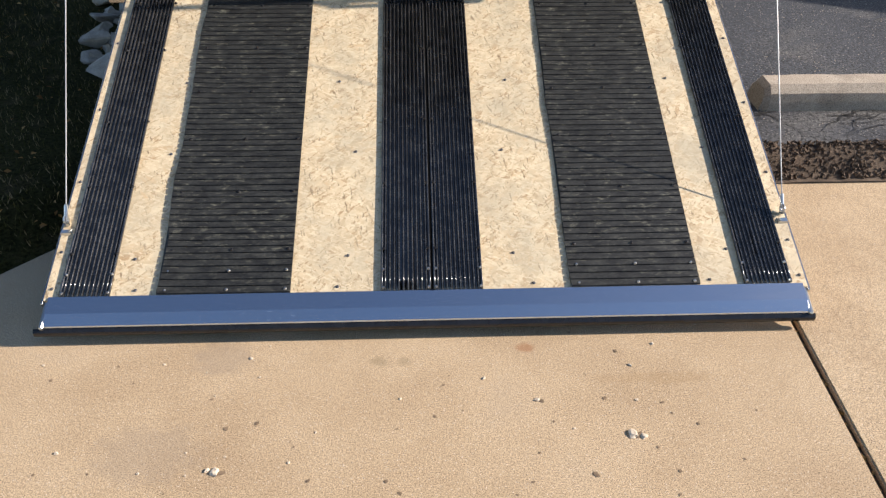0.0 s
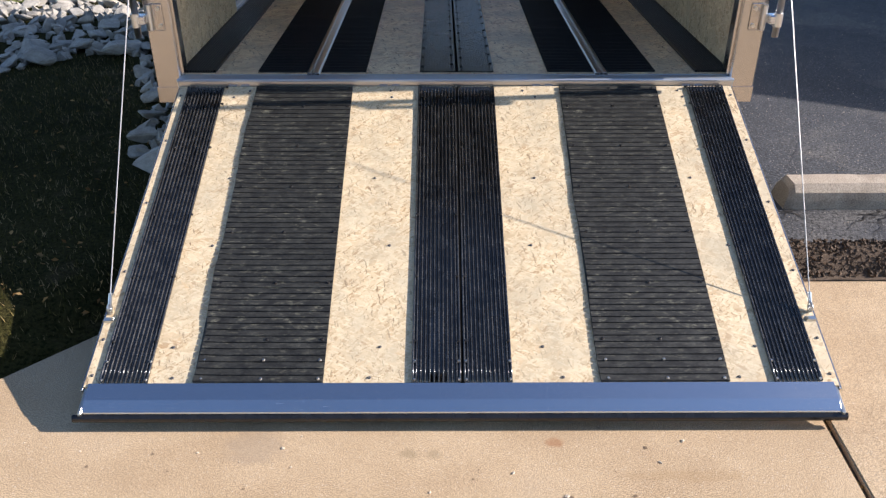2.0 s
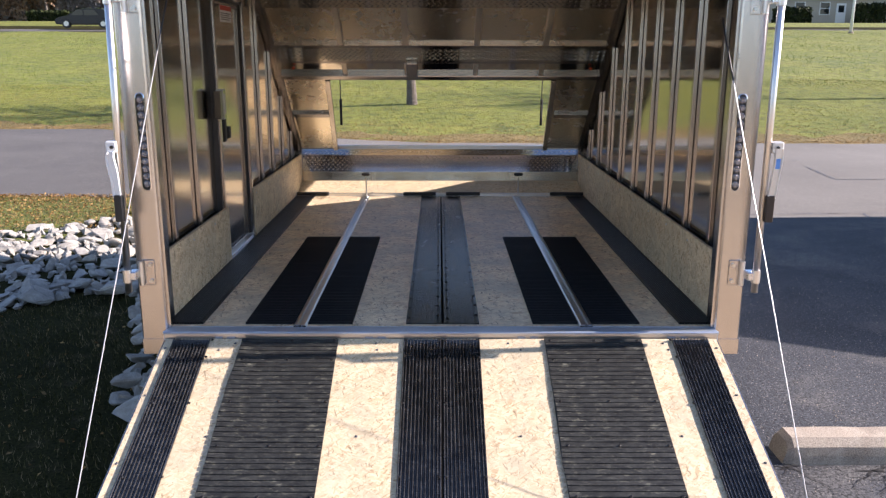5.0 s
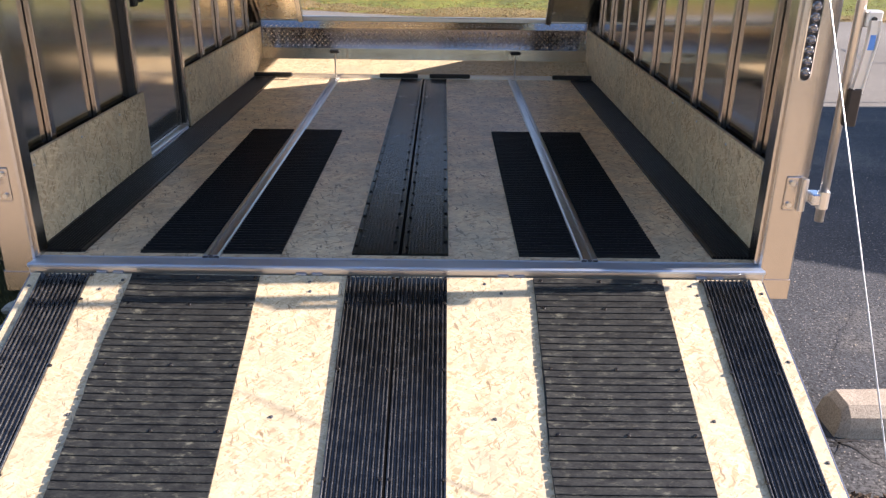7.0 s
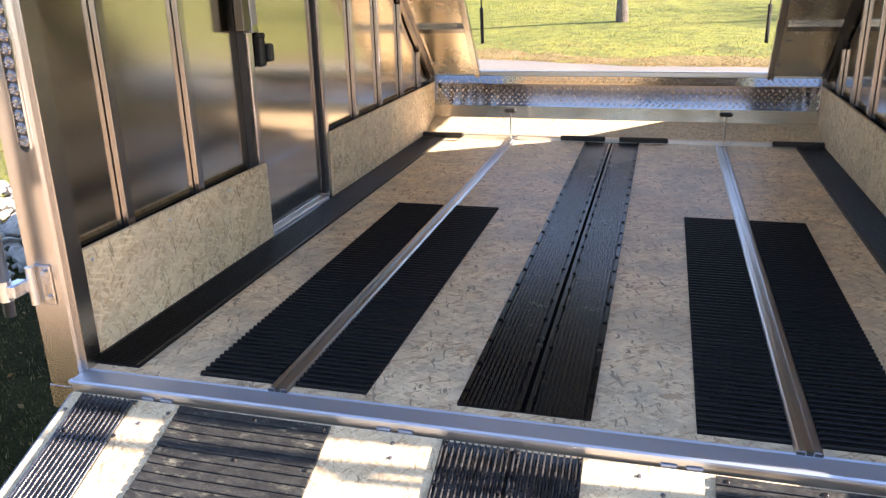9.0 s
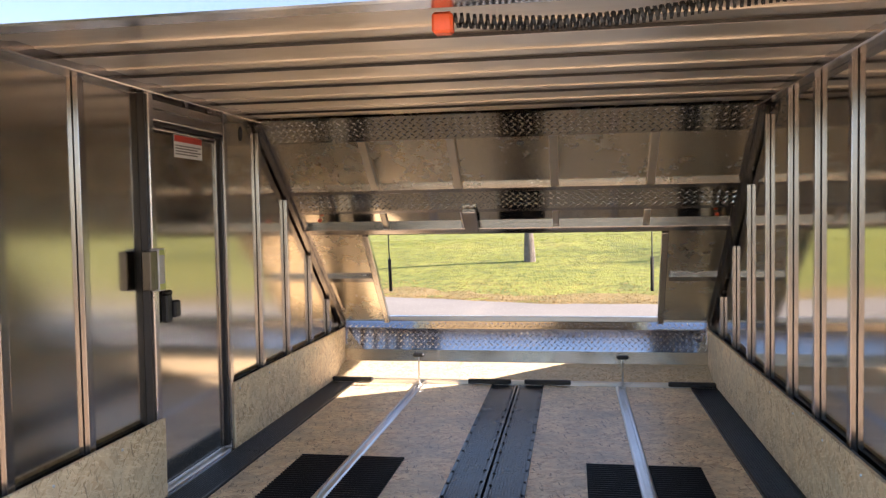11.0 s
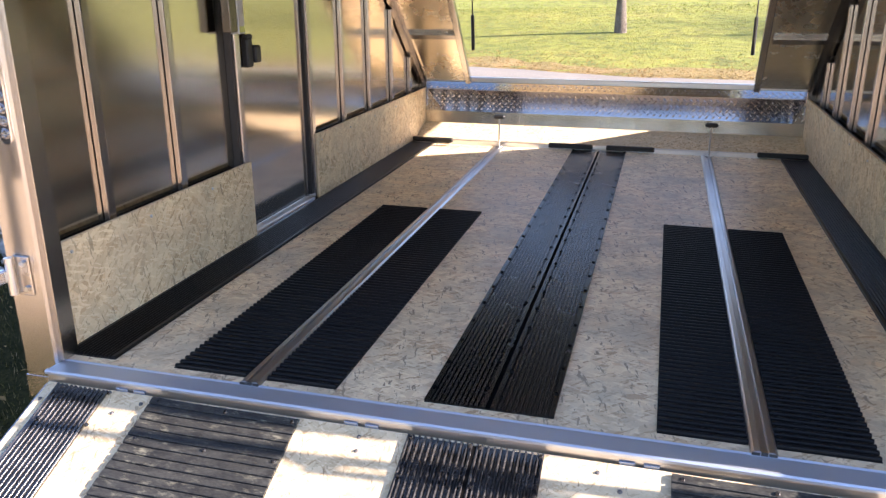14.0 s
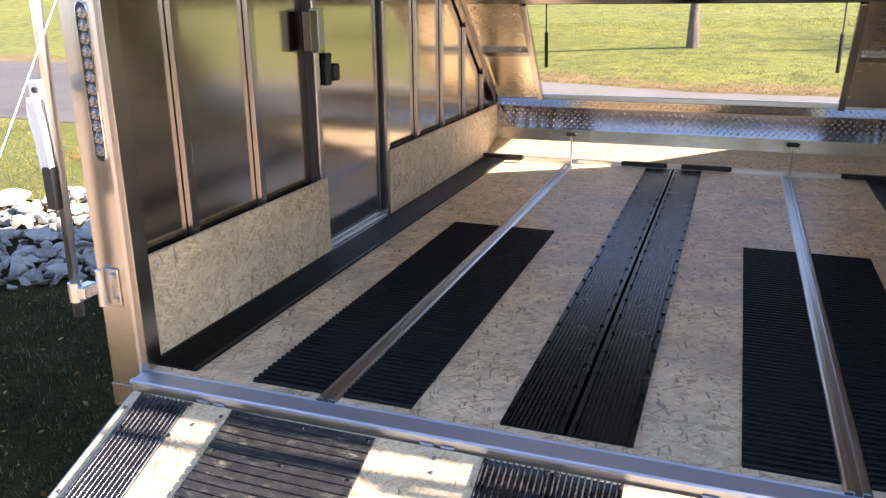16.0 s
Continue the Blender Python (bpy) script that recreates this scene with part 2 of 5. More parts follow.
M_RUB_RAMP = make_rubber("rubber_mat_dusty", (0.010, 0.010, 0.0098), 0.42, (0.096, 0.098, 0.086), 0.42, 24.0, 0.34, (0.7, 1.7, 1), 0.05, 0.15, (0.20, 0.195, 0.145))
M_RUB_DECK = make_rubber("rubber_mat_clean", (0.0048, 0.0048, 0.0052), 0.10, (0.035, 0.033, 0.03), 0.40, 9.0, 0.22)
M_PLASTIC = make_rubber("black_plastic_track", (0.0045, 0.0045, 0.005), 0.06, (0.025, 0.024, 0.023), 0.24, 9.0, 0.32, (1, 1, 1), 0.0, 0.03)
M_TRACK_SIDE = make_rubber("dull_plastic_track", (0.0055, 0.0055, 0.006), 0.06, (0.02, 0.02, 0.02), 0.30, 9.0, 0.24, (1, 1, 1), 0.0, 0.05)
M_RUNNER = make_rubber("glossy_track_runner", (0.007, 0.007, 0.0075), 0.32, (0.15, 0.145, 0.138), 0.19, 16.0, 1.0, (1, 1, 1), 0.0, 0.05)
# black for the dark screws and for shade painted between runners
M_GAP = make_plain("gap_shade_and_screw_black", (0.004, 0.004, 0.004), 0.95)
M_GAP.node_tree.nodes["Principled BSDF"].inputs["Specular IOR Level"].default_value = 0.05
M_BLACK = make_plain("black_rubber", (0.012, 0.012, 0.012), 0.5)
M_LIP = make_plain("glossy_black_lip", (0.014, 0.014, 0.015), 0.22, 0.0, 0.3)
M_LENS, _t, _b = nodes_of("clear_lens", 0.06)
_b.inputs["Base Color"].default_value = (0.31, 0.29, 0.28, 1)
_b.inputs["Metallic"].default_value = 0.85
_b.inputs["Roughness"].default_value = 0.09
M_PALE = make_plain("pale_sanded_aluminium", (0.48, 0.48, 0.47), 0.45, 0.35)
M_CHROME = make_plain("chrome", (0.80, 0.80, 0.80), 0.08, 1.0, 0.03)
M_WHITE = make_plain("white_print", (0.78, 0.78, 0.76), 0.5, 0.0, 0.04)
M_LEVER = make_plain("cast_lever", (0.72, 0.69, 0.64), 0.38, 0.5, 0.06)
M_GRIP = make_plain("dark_brown_grip", (0.030, 0.019, 0.013), 0.55, 0.0, 0.2)
M_RED = make_plain("red_print", (0.55, 0.05, 0.03), 0.5)
M_INK = make_plain("grey_print", (0.16, 0.15, 0.14), 0.6)
M_LIME = make_plain("yellow_green_print", (0.50, 0.55, 0.16), 0.5)
M_ORANGE = make_plain("orange_plastic", (0.75, 0.11, 0.03), 0.4)
M_CABLE = make_plain("coated_wire_rope", (0.50, 0.49, 0.47), 0.4, 0.4)
M_CONCRETE = make_mottled("concrete_slab", [(0.345, 0.235, 0.130), (0.465, 0.340, 0.202), (0.565, 0.432, 0.272)], 2.2, 0.85, 0.45, 0.0016, (110.0, 0.12, (0.62, 0.53, 0.41)), (1.1, 0.55, (0.33, 0.25, 0.17)), (270.0, 0.58))


def spots(m, items):
    """Stains of their own shape at known places on a surface: (x, y, radius, stretch, strength, tint)."""
    t = m.node_tree
    b = t.nodes["Principled BSDF"]
    c = b.inputs["Base Color"].links[0].from_socket
    edge = tex_noise(t, coords(t), 24.0, 5.0)
    for x, y, r, stretch, amount, tint in items:
        mp = t.nodes.new("ShaderNodeMapping")
        mp.vector_type = "TEXTURE"
        mp.inputs["Location"].default_value = (x, y, 0)
        mp.inputs["Scale"].default_value = (r * stretch, r, 1)
        tc = t.nodes.new("ShaderNodeTexCoord")
        t.links.new(tc.outputs["Object"], mp.inputs[0])
        ln = t.nodes.new("ShaderNodeVectorMath")
        ln.operation = "LENGTH"
        t.links.new(mp.outputs[0], ln.inputs[0])
        ad = t.nodes.new("ShaderNodeMath")
        ad.operation = "MULTIPLY_ADD"
        ad.inputs[1].default_value = 0.8
        t.links.new(edge, ad.inputs[0])
        t.links.new(ln.outputs["Value"], ad.inputs[2])
        c = mix(t, ramp(t, ad.outputs[0], [(0.75, grey(amount)), (1.0, grey(0))]), c, tint)
    colour(t, b, c)


spots(M_CONCRETE, [(0.277, -1.532, 0.045, 1.3, 0.6, (0.30, 0.13, 0.05)), (-0.158, -1.581, 0.04, 1.4, 0.45, (0.26, 0.20, 0.11)), (-0.085, -1.581, 0.032, 1.3, 0.4, (0.26, 0.20, 0.11)),
                  (0.66, -1.67, 0.045, 8.0, 0.30, (0.34, 0.22, 0.10)), (-0.62, -1.55, 0.14, 1.3, 0.35, (0.27, 0.21, 0.15)), (-0.75, -1.9, 0.2, 1.4, 0.3, (0.27, 0.21, 0.15))])
M_STOP = make_mottled("concrete_stop", [(0.30, 0.245, 0.18), (0.38, 0.32, 0.245), (0.44, 0.385, 0.305)], 5.0, 0.9, 0.6, 0.006, (60.0, 0.10, (0.18, 0.14, 0.10)), (4.5, 0.6, (0.19, 0.15, 0.11)), (200.0, 0.35))
M_ASPHALT = make_mottled("asphalt_lot", [(0.014, 0.016, 0.020), (0.032, 0.035, 0.041), (0.068, 0.069, 0.070)], 1.6, 0.8, 0.9, 0.008, (70.0, 0.17, (0.20, 0.185, 0.165)), (1.7, 0.55, (0.115, 0.108, 0.095), 0.52), (80.0, 0.9))
M_ROAD_PALE = make_mottled("worn_pale_road", [(0.130, 0.116, 0.094), (0.172, 0.155, 0.128), (0.217, 0.198, 0.165)], 0.45, 0.85, 0.5, 0.006, (55.0, 0.10, (0.40, 0.36, 0.31)), (0.35, 0.5, (0.17, 0.15, 0.13)))
M_ROAD = make_mottled("asphalt_road", [(0.072, 0.066, 0.057), (0.110, 0.100, 0.086), (0.163, 0.148, 0.124)], 0.5, 0.85, 0.5, 0.006, (55.0, 0.10, (0.33, 0.31, 0.28)), (0.45, 0.75, (0.06, 0.057, 0.054)), (90.0, 0.35))
# soil tones lowered to carry the trailer's shade
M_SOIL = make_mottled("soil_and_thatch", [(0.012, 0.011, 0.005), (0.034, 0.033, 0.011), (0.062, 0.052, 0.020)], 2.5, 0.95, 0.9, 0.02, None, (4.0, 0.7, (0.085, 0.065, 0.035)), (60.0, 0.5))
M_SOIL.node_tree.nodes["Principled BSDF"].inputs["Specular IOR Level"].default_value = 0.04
M_LAWN = make_mottled("lawn_turf", [(0.082, 0.098, 0.012), (0.132, 0.152, 0.017), (0.180, 0.186, 0.023), (0.250, 0.210, 0.043)], 0.45, 0.95, 0.9, 0.03, None, (0.10, 0.55, (0.085, 0.115, 0.03)), (3.2, 0.4))
M_VERGE = make_mottled("dry_verge", [(0.052, 0.058, 0.013), (0.092, 0.104, 0.017), (0.130, 0.142, 0.023), (0.21, 0.185, 0.058)], 0.9, 0.95, 0.9, 0.03, None, None, (22.0, 0.55))
M_EDGE = make_mottled("dry_lawn_edge", [(0.085, 0.068, 0.015), (0.150, 0.116, 0.028), (0.235, 0.165, 0.055), (0.32, 0.215, 0.090)], 1.4, 0.95, 0.9, 0.03, None, None, (26.0, 0.5))
M_DIRT = make_mottled("dirt_strip", [(0.040, 0.027, 0.017), (0.095, 0.064, 0.040), (0.19, 0.138, 0.092)], 9.0, 0.95, 0.5, 0.005)
M_ROCK = make_stone("limestone_rock")
M_GRASS = make_blades("grass_blades", [(0.045, 0.062, 0.007), (0.098, 0.120, 0.010), (0.158, 0.176, 0.016), (0.26, 0.222, 0.037), (0.38, 0.27, 0.09)])
M_FAR_GRASS = make_blades("far_lawn_grass", [(0.082, 0.126, 0.015), (0.130, 0.184, 0.022), (0.176, 0.226, 0.030), (0.240, 0.244, 0.053)], 0.7, 0.3, 0.5)
M_VERGE_GRASS = make_blades("verge_grass", [(0.052, 0.072, 0.008), (0.102, 0.132, 0.012), (0.156, 0.184, 0.017), (0.25, 0.23, 0.038), (0.38, 0.29, 0.10)], 0.7, 0.6, 1.3)
# darker copy of the grass: trailer's shade is put into its tones
M_SHORT = make_blades("thin_shade_toned_grass", [(0.012, 0.013, 0.003), (0.036, 0.038, 0.009), (0.078, 0.074, 0.020), (0.17, 0.135, 0.055), (0.34, 0.26, 0.14)], 0.8, 0.5, 4.0, 0.02)
# brown that paints the shadow inside concrete pits
M_PIT = make_plain("pit_shadow_brown", (0.21, 0.145, 0.088), 0.9, 0.0, 0.4)
M_CHIP = make_plain("pale_stone_chip", (0.60, 0.50, 0.37), 0.85)
M_DECAL = make_plain("blue_print", (0.10, 0.28, 0.70), 0.4)
M_FALLEN = make_blades("fallen_leaves", [(0.14, 0.07, 0.022), (0.32, 0.18, 0.06), (0.48, 0.31, 0.12), (0.24, 0.16, 0.07)], 0.8, 0.8)
M_BARK = make_mottled("bark", [(0.08, 0.065, 0.05), (0.15, 0.125, 0.10), (0.22, 0.19, 0.16)], 7.0, 0.95, 1.0, 0.02)
M_LEAF = make_blades("tree_leaves", [(0.10, 0.09, 0.02), (0.16, 0.12, 0.025), (0.22, 0.13, 0.03), (0.12, 0.12, 0.03)], 0.7, 0.7)
M_RUST = make_blades("rust_foliage", [(0.10, 0.06, 0.035), (0.19, 0.11, 0.06), (0.27, 0.17, 0.10), (0.30, 0.21, 0.14)], 0.8, 0.6, 0.4)
M_TWIG = make_blades("bare_twigs", [(0.10, 0.085, 0.07), (0.18, 0.155, 0.135), (0.26, 0.23, 0.20)], 0.8, 0.6, 0.4)
M_HEDGE = make_blades("hedge_leaves", [(0.012, 0.018, 0.008), (0.025, 0.035, 0.012), (0.045, 0.055, 0.02)], 0.7, 0.6, 0.8)
M_SIDING = make_mottled("beige_siding", [(0.36, 0.32, 0.26), (0.42, 0.38, 0.31), (0.46, 0.42, 0.35)], 0.8, 0.7, 0.2, 0.004)
M_ROOF = make_mottled("grey_shingle", [(0.07, 0.065, 0.06), (0.11, 0.105, 0.10), (0.15, 0.14, 0.13)], 1.5, 0.9, 0.6, 0.01)
M_CARPAINT = make_plain("dark_car_paint", (0.004, 0.005, 0.010), 0.25, 0.0)
M_GLASS = make_plain("dark_car_glass", (0.015, 0.018, 0.02), 0.05)
M_WALL = make_mottled("unseen_plain_wall", [(0.40, 0.36, 0.31), (0.46, 0.42, 0.36), (0.50, 0.46, 0.40)], 1.5, 0.9, 0.3, 0.005)

# ---- mesh helpers ----


def mesh_of(name, verts, faces, material, smooth=False):
    me = bpy.data.meshes.new(name)
    me.from_pydata([tuple(v) for v in verts], [], faces)
    me.materials.append(material)
    if smooth:
        for p in me.polygons:
            p.use_smooth = True
    me.update()
    return me


def done(name, bm, material, smooth=False):
    me = bpy.data.meshes.new(name)
    bm.normal_update()
    bm.to_mesh(me)
    bm.free()
    me.materials.append(material)
    if smooth:
        for p in me.polygons:
            p.use_smooth = True
    return me


def hang(ob, parent, m=None):
    """Puts ob under parent, at m in the parent's own space of building."""
    ob.parent = parent
    if parent.parent is None:
        ob.matrix_parent_inverse = parent.matrix_basis.inverted()
    if m is not None:
        ob.matrix_basis = m
    return ob


def part(name, data, material, parent, label="", m=None, smooth=False):
    """One mesh under a thing or a part; data is a bmesh or a finished mesh."""
    me = data if isinstance(data, bpy.types.Mesh) else done(name, data, material, smooth)
    ob = hang(new(name, me), parent, m)
    return tagged(ob, label=label) if label else ob


def empty(name, x, y, z, **tags):
    ob = new(name)
    ob.empty_display_size = 0.1
    ob.matrix_basis = pose(x, y, z)
    return tagged(ob, **tags)


def box(bm, x0, x1, y0, y1, z0, z1, bevel=0.0, m=None):
    r = bmesh.ops.create_cube(bm, size=1.0)
    vs = r["verts"]
    for v in vs:
        v.co = Vector(((x0 + x1) / 2 + v.co.x * (x1 - x0), (y0 + y1) / 2 + v.co.y * (y1 - y0), (z0 + z1) / 2 + v.co.z * (z1 - z0)))
        if m is not None:
            v.co = m @ v.co
    if bevel:
        es = list({e for v in vs for e in v.link_edges})
        bmesh.ops.bevel(bm, geom=es, offset=bevel, segments=1, affect="EDGES")
    return bm


def boxes(*items, bevel=0.0):
    bm = bmesh.new()
    for it in items:
        box(bm, *it, bevel=bevel)
    return bm


def rod(bm, a, b, r0, r1=None, sides=12, caps=True):
    a, b = Vector(a), Vector(b)
    d = b - a
    m = Matrix.Translation((a + b) / 2) @ d.to_track_quat("Z", "Y").to_matrix().to_4x4()
    bmesh.ops.create_cone(bm, cap_ends=caps, segments=sides, radius1=r0, radius2=r0 if r1 is None else r1, depth=d.length, matrix=m)
    return bm


def sweep(name, profile, length, material, axis="y"):
    """A profile of (across, up) drawn along its length, closed underneath and at the ends."""
    n = len(profile)
    verts, faces = [], []
    for e in (0.0, length):
        for u, w in profile:
            verts.append((u, e, w) if axis == "y" else (e, u, w))
    for i in range(n):
        j = (i + 1) % n
        faces.append((i, j, n + j, n + i))
    faces += [tuple(range(n))[::-1], tuple(range(n, 2 * n))]
    me = mesh_of(name, verts, faces, material)
    bm = bmesh.new()
    bm.from_mesh(me)
    bmesh.ops.recalc_face_normals(bm, faces=bm.faces)
    bm.to_mesh(me)
    bm.free()
    return me


def ridges(width, count, low, high, edge=0.0, duty=0.5):
    """Profile with that many raised rounded ribs, starting at 0 across."""
    p = [(0, 0), (0, high if edge else low)]
    if edge:
        p += [(edge * 0.8, high), (edge, low)]
    inner = width - 2 * edge
    step = inner / count
    for i in range(count):
        a = edge + i * step
        g = step * (1 - duty) / 2
        w = step * duty
        h = high - low
        p += [(a + g, low)] + [(a + g + w * u, low + h * v) for u, v in ((0.05, 0.5), (0.13, 0.76), (0.24, 0.90), (0.36, 0.975), (0.64, 0.975), (0.76, 0.90), (0.87, 0.76), (0.95, 0.5))] + [(a + step - g, low)]
    if edge:
        p += [(width - edge, low), (width - edge * 0.8, high)]
    p += [(width, high if edge else low), (width, 0)]
    return p


# ---- ground ----
DECK = 0.67


def smooth01(v):
    v = np.clip(v, 0, 1)
    return v * v * (3 - 2 * v)


def slab_edge(x):
    """How far ahead the concrete apron reaches at x."""
    return -0.625 - np.clip((-1.0 - x) * 1.05, 0, 1.1)


def lawn_start(x):
    """Where the lawn begins beyond the road at x."""
    return 12.45 + 0.36 * np.clip(-np.asarray(x, float), 0, 8)


def ground_z(x, y):
    x, y = np.asarray(x, float), np.asarray(y, float)
    past = y - slab_edge(x)
    z = np.where(past < -0.02, -0.06, 0.0 + 0.085 * smooth01(past / 0.35))
    swale = np.exp(-((x + 3.6) / 1.6) ** 2 - ((y - 2.6) / 1.8) ** 2)
    z = z - 0.06 * swale * (past > 0)
    rise = np.clip(y - lawn_start(x) - 0.2, 0, 45.0)
    return z + 0.08 * rise + 0.1 * np.clip(y - 64, 0, 12) + np.where(y < 60, 0.025 * np.sin(x * 0.7 + y * 0.5) * smooth01((y - lawn_start(x) - 0.3) / 2), 0)


def sheet(name, xs, ys, zfun, material):
    gx, gy = np.meshgrid(xs, ys)
    gz = zfun(gx, gy)
    nx, ny = len(xs), len(ys)
    verts = np.stack([gx.ravel(), gy.ravel(), gz.ravel()], 1).tolist()
    faces = [(j * nx + i, j * nx + i + 1, (j + 1) * nx + i + 1, (j + 1) * nx + i) for j in range(ny - 1) for i in range(nx - 1)]
    return mesh_of(name, verts, faces, material, True)


xs = np.concatenate([[-900, -400, -200, -100, -60], np.arange(-40, -8, 2.0), np.arange(-8, -1.2, 0.2), np.arange(-1.2, 4, 0.2), np.arange(4, 40, 2.0), [60, 100, 200, 400, 900]])
ys = np.concatenate([[-900, -300, -100, -40, -15, -6], np.arange(-4, 0, 0.06), np.arange(0, 8, 0.2), np.arange(8, 13, 0.5), np.arange(13, 30, 0.5), np.arange(30, 62, 2.0), [80, 150, 400, 900]])
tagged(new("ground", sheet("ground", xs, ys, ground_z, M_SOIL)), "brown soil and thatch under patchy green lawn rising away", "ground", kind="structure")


lawn = sheet("lawn", np.concatenate([[-160, -90, -60], np.arange(-40, 41, 1.0), [60, 90, 160]]), np.concatenate([np.arange(12.2, 30, 0.4), np.arange(30, 56, 2.0), [56.6]]), lambda x, y: ground_z(x, y) + np.where(y > lawn_start(x) - 0.3, 0.012, -0.06), M_LAWN)
tagged(new("lawn", lawn), "mown green lawn turf sloping up beyond the road", "lawn", kind="structure")
verge = sheet("lawn", np.arange(-40, -3.2, 0.4), np.arange(3.2, 9.2, 0.3), lambda x, y: ground_z(x, y) + np.where(y > 0.9 * x + 7.5, 0.012, -0.05), M_VERGE)
tagged(new("lawn", verge), "sunlit mown grass verge beside the road", "lawn", kind="structure")


def slab(name, outline, z0, z1, material, bevel=0.012):
    bm = bmesh.new()
    lower = [bm.verts.new((x, y, z0)) for x, y in outline]
    f = bm.faces.new(lower)
    r = bmesh.ops.extrude_face_region(bm, geom=[f])
    top = [v for v in r["geom"] if isinstance(v, bmesh.types.BMVert)]
    for v in top:
        v.co.z = z1
    bmesh.ops.recalc_face_normals(bm, faces=bm.faces)
    if bevel:
        es = [e for e in bm.edges if all(abs(v.co.z - z1) < 1e-6 for v in e.verts)]
        bmesh.ops.bevel(bm, geom=es, offset=bevel, segments=2, affect="EDGES")
    return done(name, bm, material)


pavement = empty("pavement", 0, -3, 0, label="tan broom-finished concrete apron with a dark open joint", category="pavement", kind="structure")
left_line = [(-1.0, -0.66), (-1.3, -0.97), (-1.7, -1.40), (-2.05, -1.75), (-14, -1.75)]
part("slab", slab("slab", [(-14, -14), (1.072, -14), (1.101, -2.09), (1.127, -1.44), (1.160, -0.62)] + left_line, -0.1, 0.0, M_CONCRETE, 0.004), None, pavement)
part("slab", slab("slab", [(1.090, -14), (14, -14), (14, -0.615), (1.177, -0.615), (1.1445, -1.44), (1.1175, -2.09)], -0.1, 0.003, M_CONCRETE, 0.004), None, pavement)
part("joint_filler", boxes((1.05, 1.2, -14, -0.67, -0.09, -0.017)), M_DIRT, pavement, "dark dirt packed into the joint")
# chips and pits in the concrete
rng = random.Random(4)


def lumps(name, places, material, squash, lift):
    """Small irregular grains lying in or on the concrete."""
    bm = bmesh.new()
    for x, y, r in places:
        made = bmesh.ops.create_icosphere(bm, subdivisions=2, radius=1.0)["verts"]
        turn, wide = rng.uniform(0, 6.28), rng.uniform(0.55, 1.0)
        for v in made:
            k = 1 + 0.55 * noise.noise(v.co * 1.7 + Vector((x * 50, y * 50, 0)))
            u, w = v.co.x * k, v.co.y * k * wide
            v.co = Vector((x + r * (u * math.cos(turn) - w * math.sin(turn)), y + r * (u * math.sin(turn) + w * math.cos(turn)), lift + r * squash * v.co.z * k))
    return done(name, bm, material)


def strewn(count, sizes):
    return [(rng.uniform(-1.6, 2.2), rng.uniform(-2.5, -1.50), rng.choice(sizes)) for _ in range(count)]


chips = strewn(70, (0.0025, 0.003, 0.004, 0.005, 0.0065)) + [(0.525, -1.876, 0.016), (0.552, -1.884, 0.010), (-0.565, -1.965, 0.014), (-0.585, -1.96, 0.009), (0.285, -1.745, 0.008), (0.143, -1.658, 0.007)]
tagged(part("stone_chips", lumps("stone_chips", chips, M_CHIP, 0.5, 0.001), None, pavement, "small pale stone chips proud of the worn concrete"), kind="stuff")
bits = []
for _ in range(90):
    y = -1.45 - 2.2 * rng.random()
    bits.append((1.1352 + 0.0405 * (y + 1.44) + rng.uniform(-0.008, 0.006), y, rng.choice((0.003, 0.004, 0.006, 0.008))))
tagged(part("joint_litter", lumps("joint_litter", bits, M_FALLEN, 0.6, -0.013), None, pavement, "brown leaf crumbs caught in the joint"), kind="stuff")
PITTED = [(0.545, -1.557, 9), (0.297, -1.750, 9), (0.474, -1.745, 8), (-0.002, -1.797, 6), (-0.104, -1.838, 5), (0.268, -1.93, 5), (0.401, -2.003, 12), (0.239, -2.021, 6), (-0.326, -2.0, 7), (-0.13, -2.007, 7),
          (-0.095, -2.044, 8), (0.42, -1.471, 7), (0.54, -1.880, 15), (-0.548, -1.968, 15), (0.632, -1.766, 7), (0.71, -1.846, 7), (0.617, -2.0, 6), (-0.482, -1.806, 8), (-0.562, -1.823, 8), (-0.62, -1.715, 6), (-1.092, -1.628, 8),
          (1.629, -0.85, 12), (1.54, -0.83, 9), (1.227, -1.574, 7), (-0.916, -1.577, 7)]
# pits are nearly flat marks; their shadow is only the brown colour
pits = strewn(70, (0.002, 0.003, 0.004)) + [(x, y, r * 0.0008) for x, y, r in PITTED]
tagged(part("pit_marks", lumps("pit_marks", pits, M_PIT, 0.06, 0.0012), None, pavement, "nearly flat brown marks for the shadowed pits"), kind="stuff")

lot = sheet("parking_lot", np.concatenate([np.arange(-1.25, 6, 0.25), np.arange(6, 31, 5.0)]), np.concatenate([[-0.49, -0.44, -0.38], np.arange(-0.25, 5.1, 0.25), [5.08]]),
            lambda x, y: 0.1 + 0.004 * np.sin(x * 1.3) * np.cos(y * 0.9) - 0.016 * np.exp(-((y + 0.49) / 0.07) ** 2), M_ASPHALT)
tagged(new("parking_lot", lot), "dark worn asphalt parking lot with fine cracks", "parking lot", kind="structure")


def road_near(x):
    return np.where(x < -1.2, 6.30 + 0.085 * np.clip(-x - 4, 0, 30), 5.06)


rx = np.concatenate([np.arange(-120, -12, 12.0), np.arange(-12, -1.3, 0.5), [-1.21, -1.19], np.arange(-1, 12, 0.5), np.arange(12, 130, 12.0)])


